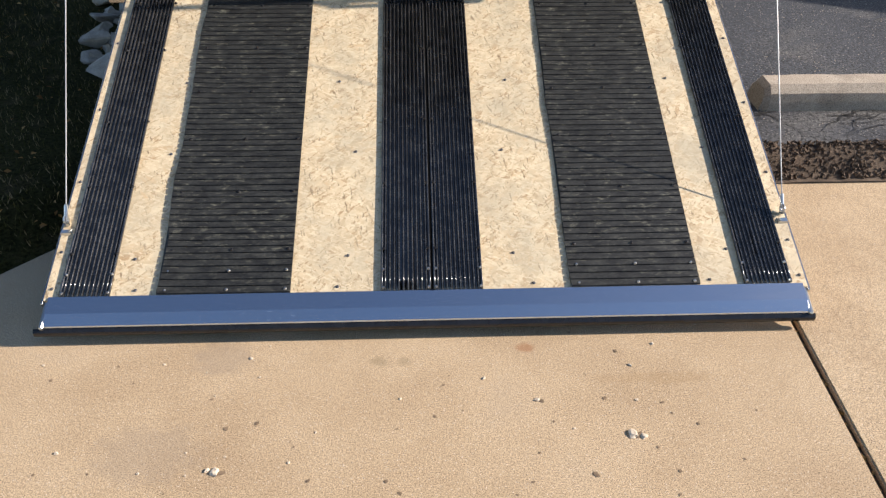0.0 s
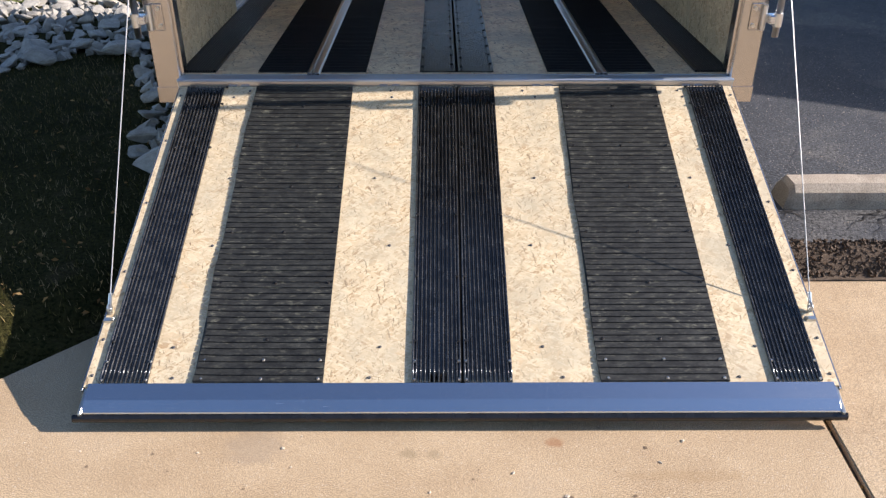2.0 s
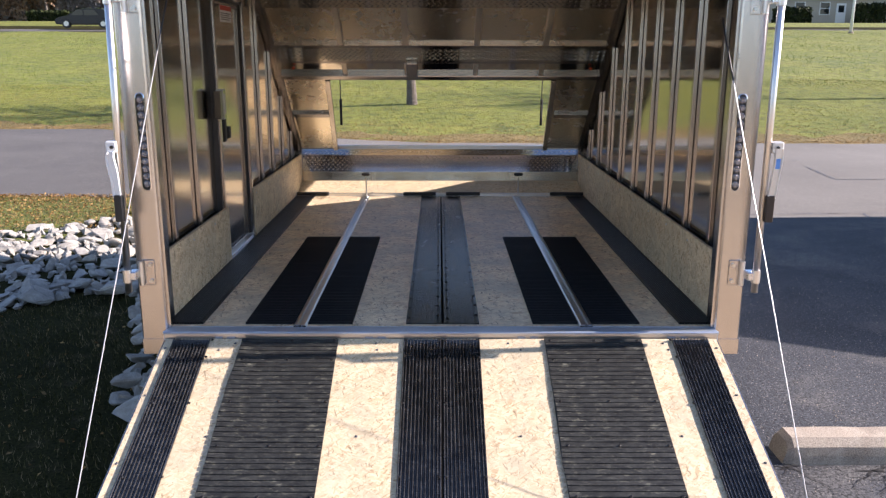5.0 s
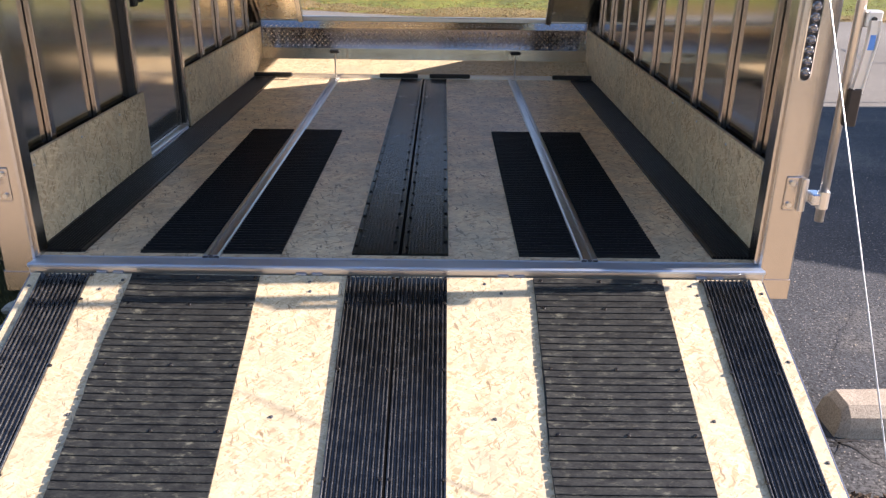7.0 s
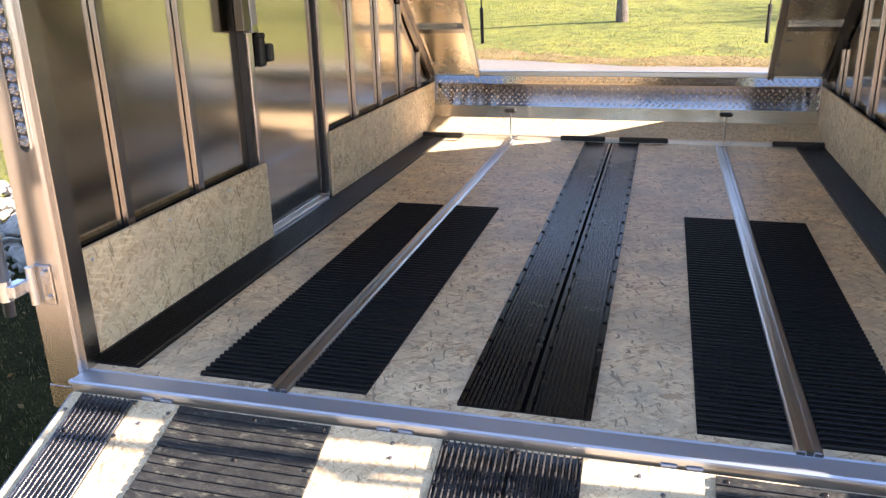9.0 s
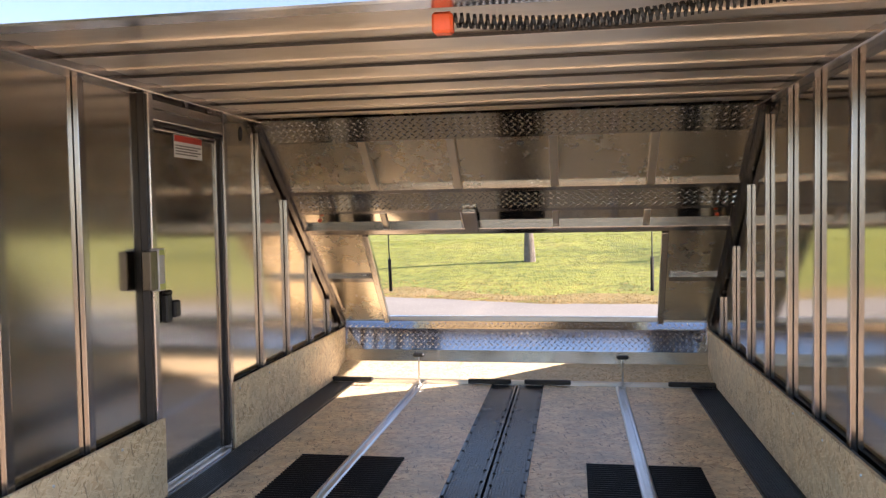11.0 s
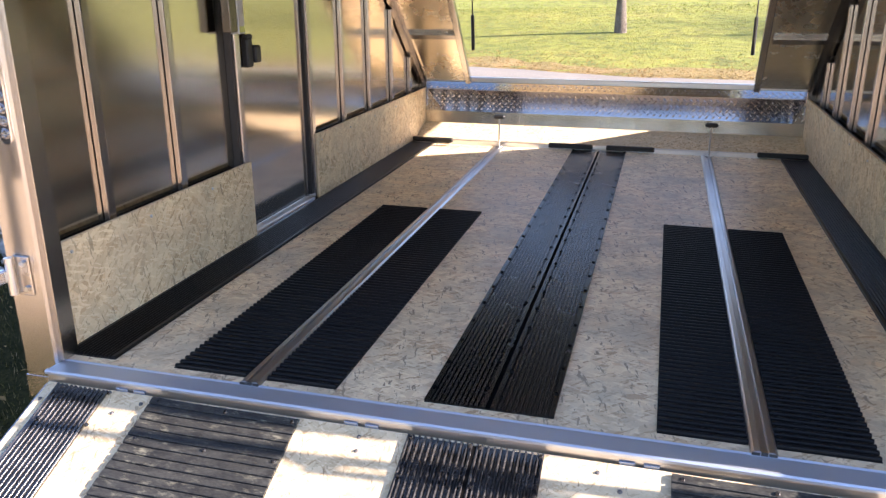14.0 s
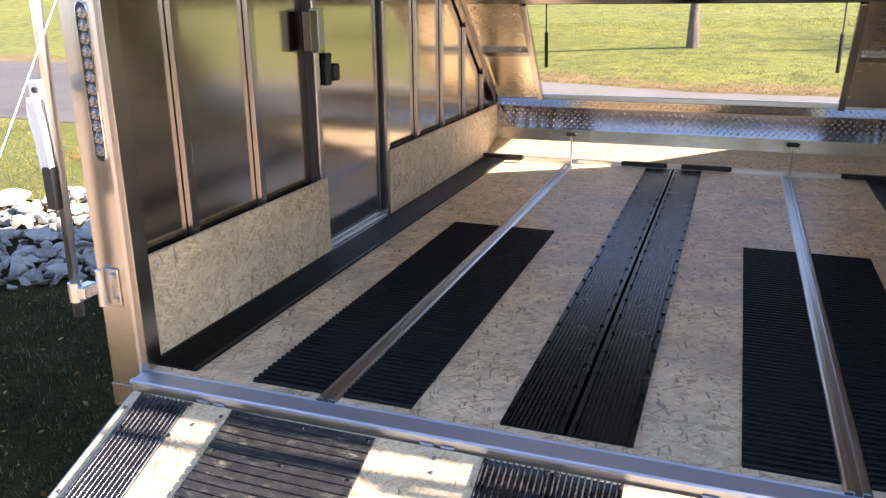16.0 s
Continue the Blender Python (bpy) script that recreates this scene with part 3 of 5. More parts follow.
def road_mesh(spots_x, material):
    rv, rf = [], []
    for x in spots_x:
        a, b = float(road_near(x)), float(lawn_start(x))
        b += 0.05 * math.sin(x * 2.1) + 0.04 * math.sin(x * 5.3)
        for k in range(9):
            f = k / 8
            rv.append((x, a + (b - a) * f, 0.104 + 0.05 * (1 - (2 * f - 1) ** 2)))
    for i in range(len(spots_x) - 1):
        for k in range(8):
            q = i * 9 + k
            rf.append((q, q + 9, q + 10, q + 1))
    return mesh_of("road", rv, rf, material, True)


tagged(new("road", road_mesh([x for x in rx if x < -3.75] + [-3.7], M_ROAD)), "grey patched asphalt road with darker bands", "road", kind="structure")
tagged(new("road", road_mesh([-3.7] + [x for x in rx if x > -3.6], M_ROAD_PALE)), "pale tan weathered road surface with fine cracks", "road", kind="structure")
back = sheet("lawn", np.arange(-120, 121, 8.0), np.concatenate([np.arange(63.5, 80, 1.5), [90, 110]]), lambda x, y: ground_z(x, y) + 0.015, M_LAWN)
tagged(new("lawn", back), "far lawn before the houses across the street", "lawn", kind="structure")
far = sheet("road", np.arange(-160, 161, 20.0), np.array([56.5, 58.2, 60, 62, 64]), lambda x, y: ground_z(x, y) + 0.02, M_ROAD)
tagged(new("road", far), "distant pale asphalt street along the top of the lawn", "road", kind="structure")


def cracks(name, seeds, z, spread, step, wide=0.0015):
    """Fine dark cracks as thin uneven strips lying on a surface."""
    bm = bmesh.new()
    r = random.Random(11)
    for x, y, ang, steps in seeds:
        prev = None
        for k in range(steps):
            w = r.uniform(0.6, 1.6) * wide * math.sin(math.pi * (k + 0.6) / (steps + 0.2)) ** 0.6
            p = Vector((x, y, z))
            side = Vector((-math.sin(ang), math.cos(ang), 0)) * w
            cur = (bm.verts.new(p - side), bm.verts.new(p + side))
            if prev:
                bm.faces.new((prev[0], cur[0], cur[1], prev[1]))
            prev = cur
            ang += r.uniform(-spread, spread)
            x, y = x + step * math.cos(ang), y + step * math.sin(ang)
    return done(name, bm, M_DARKM)


r = random.Random(3)
seeds = [(r.uniform(1.3, 3.2), r.uniform(-0.46, -0.19), r.uniform(-0.35, 0.35), r.randint(4, 14)) for _ in range(46)]
tagged(new("lot_cracks", cracks("lot_cracks", seeds, 0.1065, 0.6, 0.030, 0.0026)), "branching dark cracks in old asphalt", "cracks", kind="stuff")
seeds = [(r.uniform(1.4, 5), r.uniform(-0.1, 4.6), r.uniform(0, 6.3), r.randint(12, 40)) for _ in range(16)]
tagged(new("lot_cracks", cracks("lot_cracks", seeds, 0.1085, 0.5, 0.05)), "long dark cracks in old asphalt", "cracks", kind="stuff")


def road_z(y):
    return 0.104 + 0.05 * (1 - (2 * (y - 5.06) / 7.39 - 1) ** 2)


def crack_line(bm, points, wide, wander, seed):
    """A crack along a bent line, split into short uneven pieces."""
    r = random.Random(seed)
    prev = None
    for (xa, ya), (xb, yb) in zip(points, points[1:]):
        span = math.hypot(xb - xa, yb - ya)
        n = max(2, int(span / 0.07))
        nx, ny = -(yb - ya) / span, (xb - xa) / span
        for k in range(n + 1):
            off, w = r.uniform(-wander, wander), wide * r.uniform(0.45, 1.4)
            x, y = xa + (xb - xa) * k / n + nx * off, ya + (yb - ya) * k / n + ny * off
            cur = [bm.verts.new((x + nx * q, y + ny * q, road_z(y) + 0.004)) for q in (-w, w)]
            if prev:
                bm.faces.new((prev[0], cur[0], cur[1], prev[1]))
            prev = cur


bm = bmesh.new()
crack_line(bm, [(5.55, 8.66), (5.45, 7.92), (5.41, 7.44), (5.70, 7.47), (6.05, 7.46), (6.9, 7.55), (8.2, 7.38), (9.5, 7.5)], 0.013, 0.02, 1)
crack_line(bm, [(5.62, 9.35), (5.95, 9.75)], 0.008, 0.03, 2)
crack_line(bm, [(4.65, 5.27), (4.61, 5.09)], 0.010, 0.006, 3)
tagged(new("road_cracks", done("road_cracks", bm, M_WORN)), "branching dark crack in the pale road surface", "cracks", kind="stuff")
bm = bmesh.new()
crack_line(bm, [(-1.2, 5.10), (3.4, 5.22), (4.6, 5.29), (14.0, 5.45)], 0.007, 0.002, 4)
tagged(new("road_joint", done("road_joint", bm, M_WORN)), "thin dark joint along the pale road", "joint", kind="structure")


# ---- trailer ----
trailer = empty("snowmobile_trailer", 0, 1.6, 0.1, label="open aluminium snowmobile trailer with lowered rear ramp and raised front hatch", category="trailer")
WALL = 1.215


def slope_y(z):
    return 3.45 - 1.154 * (z - 1.03)


def screw_mesh(name, r, h, material):
    bm = bmesh.new()
    bmesh.ops.create_cone(bm, cap_ends=True, segments=8, radius1=r, radius2=r * 0.55, depth=h, matrix=pose(0, 0, h / 2))
    return done(name, bm, material)


SCREW_DARK = screw_mesh("screw", 0.0072, 0.005, M_GAP)
SCREW_WIDE = screw_mesh("screw", 0.0064, 0.0045, M_LIP)
SCREW_HEAD = screw_mesh("screw", 0.0058, 0.004, M_WORN)
SCREW_BRIGHT = screw_mesh("screw", 0.0055, 0.004, M_STEEL)


def screws(parent, mesh, places, z, base=None):
    for x, y in places:
        m = pose(x, y, z)
        part("screw", mesh, None, parent, m=m if base is None else base @ m)


# deck boards
for y0, y1 in ((-0.046, 1.215), (1.217, 2.435), (2.437, 3.145)):
    part("deck_board", boxes((-1.185, 1.185, y0, y1, DECK - 0.02, DECK)), M_OSB_DECK, trailer, "worn grey-tan strand board")
part("deck_frame", boxes((-1.2, 1.2, 0.0, 3.1, DECK - 0.12, DECK - 0.024)), M_ALU, trailer)

# deck mats either side of the rails
RAILS = (-0.599, 0.615)
MAT_LEN = 1.648


def deck_mat(x0, x1):
    me = sweep("floor_mat", ridges(MAT_LEN + 0.010, 70, 0.0015, 0.0085, 0, 0.55), x1 - x0, M_RUB_DECK, "x")
    part("floor_mat", me, None, trailer, "black ribbed rubber traction mat", pose(x0, -0.014, DECK))


for rx0, a, b in ((RAILS[0], -0.838, -0.380), (RAILS[1], 0.392, 0.851)):
    deck_mat(a, rx0 - 0.029)
    deck_mat(rx0 + 0.029, b)
    rail = sweep("tie_down_rail", [(-0.028, 0), (-0.028, 0.003), (-0.021, 0.0095), (-0.010, 0.0105), (-0.008, 0.0095), (-0.008, 0.002), (0.008, 0.002), (0.008, 0.0095), (0.010, 0.0105), (0.021, 0.0095), (0.028, 0.003), (0.028, 0)], 3.17, M_RAIL)
    part("tie_down_rail", rail, None, trailer, "aluminium slotted tie-down rail let into the deck", pose(rx0, -0.049, DECK + 0.0005))
    # dark plates on the rail end paint the shade of its hollows
    part("rail_end_shade", boxes((rx0 - 0.007, rx0 + 0.007, -0.051, -0.0495, DECK + 0.0005, DECK + 0.009), (rx0 - 0.026, rx0 - 0.009, -0.051, -0.0495, DECK + 0.0005, DECK + 0.007), (rx0 + 0.009, rx0 + 0.026, -0.051, -0.0495, DECK + 0.0005, DECK + 0.007)), M_DARKM, trailer, "dark plates standing in for shade inside the rail end")

# ribbed plastic track runners on the deck


def runner(x0, x1, y0, y1, count, edge, parent, mat, base=None, z=DECK, hi=0.0078):
    me = sweep("track_runner", ridges(x1 - x0, count, 0.0030, hi, edge, 0.60), y1 - y0, mat)
    m = pose(x0, y0, z)
    return part("track_runner", me, None, parent, "black ribbed plastic track runner", m if base is None else base @ m)


for y0, y1 in ((-0.014, 1.648), (1.651, 3.12)):
    runner(-0.151, 0.000, y0, y1, 10, 0.016, trailer, M_PLASTIC)
    runner(0.011, 0.162, y0, y1, 10, 0.016, trailer, M_PLASTIC)
    runner(-1.166, -1.018, y0, y1, 11, 0.012, trailer, M_TRACK_SIDE, hi=0.0105)
    runner(1.020, 1.166, y0, y1, 11, 0.012, trailer, M_TRACK_SIDE, hi=0.0105)
# black strip paints the shade down the seam of the deck runners
part("gap_shade_strip", boxes((-0.0005, 0.0115, -0.014, 3.12, DECK + 0.0005, DECK + 0.0025)), M_GAP, trailer, "black strip standing in for the shade between the runners")
for k in range(22):
    y = 0.05 + k * 0.142
    screws(trailer, SCREW_DARK, [(-0.143, y), (-0.015, y + 0.03), (0.026, y - 0.01), (0.154, y + 0.04)], DECK + 0.0066)

# sill at the rear edge of the deck
sill = sweep("rear_sill", [(-0.108, -0.125), (-0.108, -0.008), (-0.117, -0.008), (-0.118, -0.001), (-0.114, 0.003), (-0.106, 0.003), (-0.102, 0.000), (-0.052, 0.000), (-0.047, 0.003), (-0.047, -0.125)], 2.31, M_SILL, "x")
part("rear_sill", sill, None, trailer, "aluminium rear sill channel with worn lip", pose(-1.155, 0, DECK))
part("sill_face", boxes((-1.15, 1.15, -0.112, -0.1085, DECK - 0.12, DECK - 0.010)), M_FACE, trailer, "bare aluminium face under the sill lip")
for x in (-0.90, -0.275, 0.36, 0.985):
    for dx in (-0.026, 0.026):
        part("hinge_leaf", boxes((x + dx - 0.017, x + dx + 0.017, -0.1172, -0.1125, DECK - 0.075, DECK - 0.020), bevel=0.001), M_HINGE, trailer, "pale aluminium hinge leaf")
# front bar, rubber ends and sloped toe board
part("stop_bar", boxes((-1.166, 1.166, 3.150, 3.182, DECK - 0.01, DECK + 0.024), bevel=0.002), M_ALU, trailer, "pale aluminium angle across the front of the deck")
for a, b in ((-1.165, -0.905), (-0.30, -0.035), (0.045, 0.325), (0.895, 1.165)):
    part("rubber_bumper", boxes((a, b, 3.126, 3.153, DECK + 0.008, DECK + 0.036), bevel=0.005), M_BLACK, trailer, "black rubber bumper strip")
toe = [(3.184, DECK - 0.015), (3.184, DECK + 0.012), (3.425, DECK + 0.085), (3.425, DECK + 0.058)]
part("toe_board", sweep("toe_board", toe, 2.33, M_OSB_RAMP, "x"), None, trailer, "sloped strand board at the nose", pose(-1.165, 0, 0))


def lozenges(name, width, height, material, pitch=0.0275):
    """Tread plate in its own plane: x across, y up, raised lozenges in a basket weave turned by half a right angle."""
    verts = [(0, 0, 0), (width, 0, 0), (width, height, 0), (0, height, 0)]
    faces = [(0, 1, 2, 3)]
    a, b, h, k = 0.0180, 0.0050, 0.0032, math.sqrt(0.5)
    for q in range(0, int((width + height) / (pitch * k)) + 2):
        for p in range(q - int(height / (pitch * k)) - 1, q + 1):
            x, y = pitch * k * (p + q), pitch * k * (q - p)
            if not (0.008 < x < width - 0.008 and 0.007 < y < height - 0.007):
                continue
            c, s = (k, k) if (p + q) % 2 else (k, -k)
            n = len(verts)
            for u, w, z in ((-a, 0, 0), (0, -b, 0), (a, 0, 0), (0, b, 0), (-a * 0.55, 0, h), (a * 0.55, 0, h)):
                verts.append((x + u * c - w * s, y + u * s + w * c, z + 0.0002))
            faces += [(n, n + 1, n + 4), (n + 1, n + 5, n + 4), (n + 1, n + 2, n + 5), (n + 2, n + 3, n + 5), (n + 3, n + 4, n + 5), (n + 3, n, n + 4)]
    return mesh_of(name, verts, faces, material)


def on_plane(x, y, z, lean):
    """Pose whose x runs along the trailer's width and whose y climbs at that lean from upright, facing the rear."""
    return pose(x, y, z, 90 + lean, 0, 0)


part("tread_plate", lozenges("tread_plate", 2.39, 0.140, M_PLATE), None, trailer, "bright diamond tread plate across the nose", on_plane(-1.195, 3.435, DECK + 0.160, -14.2))
part("tread_plate", lozenges("tread_plate", 2.39, 0.060, M_PLATE_NOSE), None, trailer, "folded lip of the tread plate, toned paler for the sky it mirrors", on_plane(-1.195, 3.4705, DECK + 0.2965, -42))
part("tread_plate_foot", boxes((0.0, 2.33, 0.0, 0.080, -0.003, 0.0)), M_PLATE_NOSE, trailer, "plain folded foot of the tread plate", on_plane(-1.165, 3.4285, DECK + 0.081, -3.5))
part("nose_sill", boxes((-1.21, 1.21, 3.530, 3.566, 0.95, 1.042), bevel=0.006), M_ALU, trailer)
part("nose_skirt", boxes((-1.2, 1.2, 3.54, 3.555, 0.45, 0.948)), M_SHEET, trailer)

for sign in (-1, 1):
    x0, x1 = sorted((sign * 1.163, sign * 1.214))
    part("corner_filler", boxes((x0, x1, 3.44, 3.52, 0.66, 1.045), bevel=0.003), M_STUD, trailer, "aluminium corner filler at the nose")

# T-handled hold-downs at the front ends of the rails
for x in (RAILS[0] + 0.004, RAILS[1] + 0.012):
    bm = rod(bmesh.new(), (x, 3.075, DECK), (x, 3.075, DECK + 0.186), 0.0055, sides=10)
    bolt = part("hold_down_bolt", bm, M_STEEL, trailer, "zinc threaded hold-down rod")
    part("knob", boxes((x - 0.036, x + 0.036, 3.055, 3.095, DECK + 0.180, DECK + 0.204), bevel=0.009), M_BLACK, bolt, "black plastic T knob")
    part("washer", rod(bmesh.new(), (x, 3.075, DECK + 0.008), (x, 3.075, DECK + 0.016), 0.02, sides=12), M_STEEL, bolt)
    curve = bmesh.new()
    pts = [(x + 0.005 + 0.05 * math.sin(k / 8 * 3.0), 3.065 - 0.02 * k / 8, DECK + 0.02 + 0.028 * math.sin(k / 8 * 3.14)) for k in range(9)]
    for p, q in zip(pts, pts[1:]):
        rod(curve, p, q, 0.003, sides=6)
    part("keeper_wire", curve, M_STEEL, bolt)


# side walls
def stud_mesh(h, w=0.034, d=0.021):
    """Boxed wall stud standing on z = 0, with a dark recessed line where it meets the sheet."""
    k = w / 2
    prof = [(-k + 0.003, 0), (-k + 0.003, 0.0032), (-k, 0.0033), (-k, d - 0.003), (-k + 0.001, d - 0.001), (-k + 0.004, d), (k - 0.004, d), (k - 0.001, d - 0.001), (k, d - 0.003), (k, 0.0033), (k - 0.003, 0.0032), (k - 0.003, 0)]
    n = len(prof)
    verts = [(u, w2, z) for z in (0, h) for u, w2 in prof]
    faces = [(i, (i + 1) % n, n + (i + 1) % n, n + i) for i in range(n)] + [tuple(range(n, 2 * n))]
    me = mesh_of("stud", verts, faces, M_STUD)
    me.materials.append(M_DARKM)
    for q in (0, 1, 9, 10):
        me.polygons[q].material_index = 1
    bm = bmesh.new()
    bm.from_mesh(me)
    bmesh.ops.recalc_face_normals(bm, faces=bm.faces)
    bm.to_mesh(me)
    bm.free()
    return me


KICK = 0.975
TOP = 2.195


def wall_top(y):
    return min(TOP, 1.03 + (3.45 - y) / 1.154)


def side_wall(sign, studs, gap):
    """Sheet, studs, kick boards and rails of one long side; gap is the doorway's span or None."""
    spans = [(-0.02, 3.45)] if gap is None else [(-0.02, gap[0]), (gap[1], 3.45)]
    wall = None
    for a, b in spans:
        ends = ([(a, 0.56), (3.515, 0.56), (3.515, 0.98), (3.45, 1.04)] if b > 3 else [(a, 0.56), (b, 0.56)]) + ([] if b > 3 else [(b, 2.268)]) + ([(slope_y(2.268), 2.268)] if b > 3 else []) + [(a, 2.268)]
        bm = bmesh.new()
        for x in (sign * WALL, sign * (WALL + 0.012)):
            vs = [bm.verts.new((x, y, z)) for y, z in ends]
            bm.faces.new(vs)
        bm.verts.ensure_lookup_table()
        n = len(ends)
        for i in range(n):
            j = (i + 1) % n
            bm.faces.new((bm.verts[i], bm.verts[j], bm.verts[n + j], bm.verts[n + i]))
        bmesh.ops.recalc_face_normals(bm, faces=bm.faces)
        ob = part("wall_sheet", bm, M_SHEET if sign > 0 else M_SATIN, trailer, "reflective mill-finish aluminium wall sheet" if sign > 0 else "satin mill-finish aluminium wall sheet")
        wall = wall or ob
    turn = pose(0, 0, 0, 0, 0, 90 if sign > 0 else -90)
    for y in studs:
        h = wall_top(y) - DECK - (0.055 if y > 2.05 else 0.005)
        me = stud_mesh(h)
        part("stud", me, None, wall, m=Matrix.Translation((sign * WALL, y, DECK)) @ turn)
    for a, b in [(s[0] + 0.03, min(s[1], 3.46)) for s in spans]:
        bm = bmesh.new()
        x0, x1 = sorted((sign * 1.168, sign * 1.181))
        box(bm, x0, x1, a, b, DECK + 0.004, KICK)
        part("kick_board", bm, M_OSB_KICK, wall, "strand board kick panel along the wall foot")
        # dark strip stands in for the shaded gap behind the kick board
        x0, x1 = sorted((sign * 1.181, sign * 1.205))
        part("kick_gap_shade", boxes((x0, x1, a, b - 0.02, KICK - 0.03, KICK - 0.012)), M_DARKM, wall)
        for k in range(int((b - a) / 0.36) + 1):
            m = Matrix.Translation((sign * 1.168, a + 0.05 + k * 0.36, KICK - 0.035)) @ pose(0, 0, 0, 0, -90 * sign, 0)
            part("screw", SCREW_BRIGHT, None, wall, m=m)
    x0, x1 = sorted((sign * 1.165, sign * WALL))
    part("top_rail", boxes((x0, x1, 0.0, slope_y(TOP) - 0.01, TOP - 0.012, TOP + 0.045), bevel=0.004), M_STUD, wall, "aluminium top rail")
    part("base_angle", boxes((x0, x1, 0.0, 3.12, DECK - 0.02, DECK + 0.003)), M_STUD, wall)
    # slanted corner member that follows the nose
    d = Vector((0, slope_y(TOP) - 3.45, TOP - 1.03))
    m = Matrix.Translation((0, 3.45, 1.03)) @ d.to_track_quat("Z", "X").to_matrix().to_4x4()
    bm = bmesh.new()
    L = d.length
    along = d.normalized()
    inn = Vector((0, -along.z, along.y))
    for u0, u1, x_in, x_out in ((0.0, 0.015, 1.158, 1.205), (0.019, 0.040, 1.182, 1.205)):
        quad = []
        for e in (0.0, L):
            for u in (u0, u1):
                for x in (x_in, x_out):
                    p = Vector((sign * x, 3.45, 1.03)) + along * e + inn * u
                    quad.append(bm.verts.new(p))
        for f in ((0, 1, 3, 2), (4, 6, 7, 5), (0, 2, 6, 4), (1, 5, 7, 3), (0, 4, 5, 1), (2, 3, 7, 6)):
            bm.faces.new([quad[i] for i in f])
    bmesh.ops.recalc_face_normals(bm, faces=bm.faces)
    part("corner_member", bm, M_STUD, wall, "slanted aluminium corner member")
    return wall


right_wall = side_wall(1, [0.235, 0.605, 0.975, 1.345, 1.70, 2.075, 2.45, 2.82, 3.18], None)
left_wall = side_wall(-1, [0.28, 0.66, 1.725, 2.11, 2.485, 2.86, 3.20], (1.07, 1.66))

# side door in the wall
door = part("door", boxes((-1.228, -1.206, 1.075, 1.655, 0.69, 2.05), bevel=0.003), M_DOOR, trailer, "closed reflective aluminium side door")
for y0, y1, label in ((1.034, 1.070, "aluminium door jamb"), (1.664, 1.692, "aluminium door jamb")):
    part("door_frame", boxes((-1.214, -1.176, y0, y1, DECK, 2.19), bevel=0.003), M_STUD, door, label)
part("door_frame", boxes((-1.214, -1.178, 1.071, 1.663, 2.088, 2.128), (-1.214, -1.182, 1.071, 1.663, 2.130, 2.165), bevel=0.003), M_STUD, door, "two-step aluminium door header")
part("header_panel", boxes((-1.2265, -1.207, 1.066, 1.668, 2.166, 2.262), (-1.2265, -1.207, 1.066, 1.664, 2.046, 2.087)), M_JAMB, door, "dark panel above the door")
for y in (1.36, 1.56):
    part("header_clip", boxes((-1.206, -1.190, y - 0.012, y + 0.012, 2.167, 2.206), bevel=0.002), M_STUD, door)
part("door_gap_line", boxes((-1.214, -1.188, 1.022, 1.033, DECK, 2.18), (-1.206, -1.192, 1.071, 1.079, 0.70, 2.08), (-1.206, -1.190, 1.652, 1.663, 0.70, 2.08), (-1.214, -1.186, 1.693, 1.701, DECK, 2.18), (-1.206, -1.190, 1.080, 1.651, 2.072, 2.086)), M_DARKM, door, "dark gasket and gap lines around the door")
part("door_edge", boxes((-1.206, -1.200, 1.085, 1.110, 0.70, 2.070), (-1.206, -1.200, 1.622, 1.645, 0.70, 2.070), (-1.206, -1.200, 1.112, 1.620, 2.058, 2.070), bevel=0.002), M_STUD, door)
part("threshold", boxes((-1.232, -1.180, 1.075, 1.66, DECK - 0.01, DECK + 0.016), bevel=0.003), M_RAIL, door, "pale aluminium threshold")
part("latch", boxes((-1.206, -1.178, 1.128, 1.172, 1.325, 1.435), (-1.206, -1.166, 1.172, 1.215, 1.34, 1.405), (-1.206, -1.182, 1.135, 1.185, 1.425, 1.447), bevel=0.006), M_BLACK, door, "black door latch")
part("striker_box", boxes((-1.186, -1.152, 0.972, 1.024, 1.462, 1.605), bevel=0.003), M_JAMB, door, "dark-toned metal striker box on the jamb")
part("striker_plate", boxes((-1.186, -1.149, 1.025, 1.070, 1.455, 1.612), bevel=0.003), M_PALE, door, "bare aluminium striker plate")
for z0, z1 in ((1.460, 1.482), (1.588, 1.607)):
    part("striker_label", boxes((-1.1488, -1.1478, 1.029, 1.066, z0, z1)), M_LIME, door, "yellow-green printed label")
sticker = part("sticker", boxes((-1.2055, -1.2045, 1.270, 1.508, 1.965, 2.055)), M_WHITE, door, "white warning label with a red heading")
part("sticker_heading", boxes((-1.2043, -1.2036, 1.273, 1.505, 2.028, 2.053)), M_RED, door)
bm = bmesh.new()
for k in range(4):
    box(bm, -1.2043, -1.2037, 1.28, 1.495 - 0.03 * (k % 2), 2.010 - k * 0.011, 2.015 - k * 0.011)
part("sticker_lines", bm, M_INK, door)
for x, y, z in ((-1.2145, 1.93, 2.12), (1.2145, 2.19, 2.12)):
    bm = bmesh.new()
    bmesh.ops.create_cone(bm, cap_ends=True, segments=20, radius1=0.020, radius2=0.017, depth=0.006, matrix=Matrix.Translation((x, y, z)) @ pose(0, 0, 0, 0, 90 if x < 0 else -90, 0) @ Matrix.Diagonal((1.9, 1, 1, 1)))
    part("grommet", bm, M_BLACK, trailer, "black oval rubber grommet in the wall sheet")

# rear posts with lamps, latch tubes and brackets
bm = bmesh.new()
hub = bm.verts.new((0, -0.0020, 0))
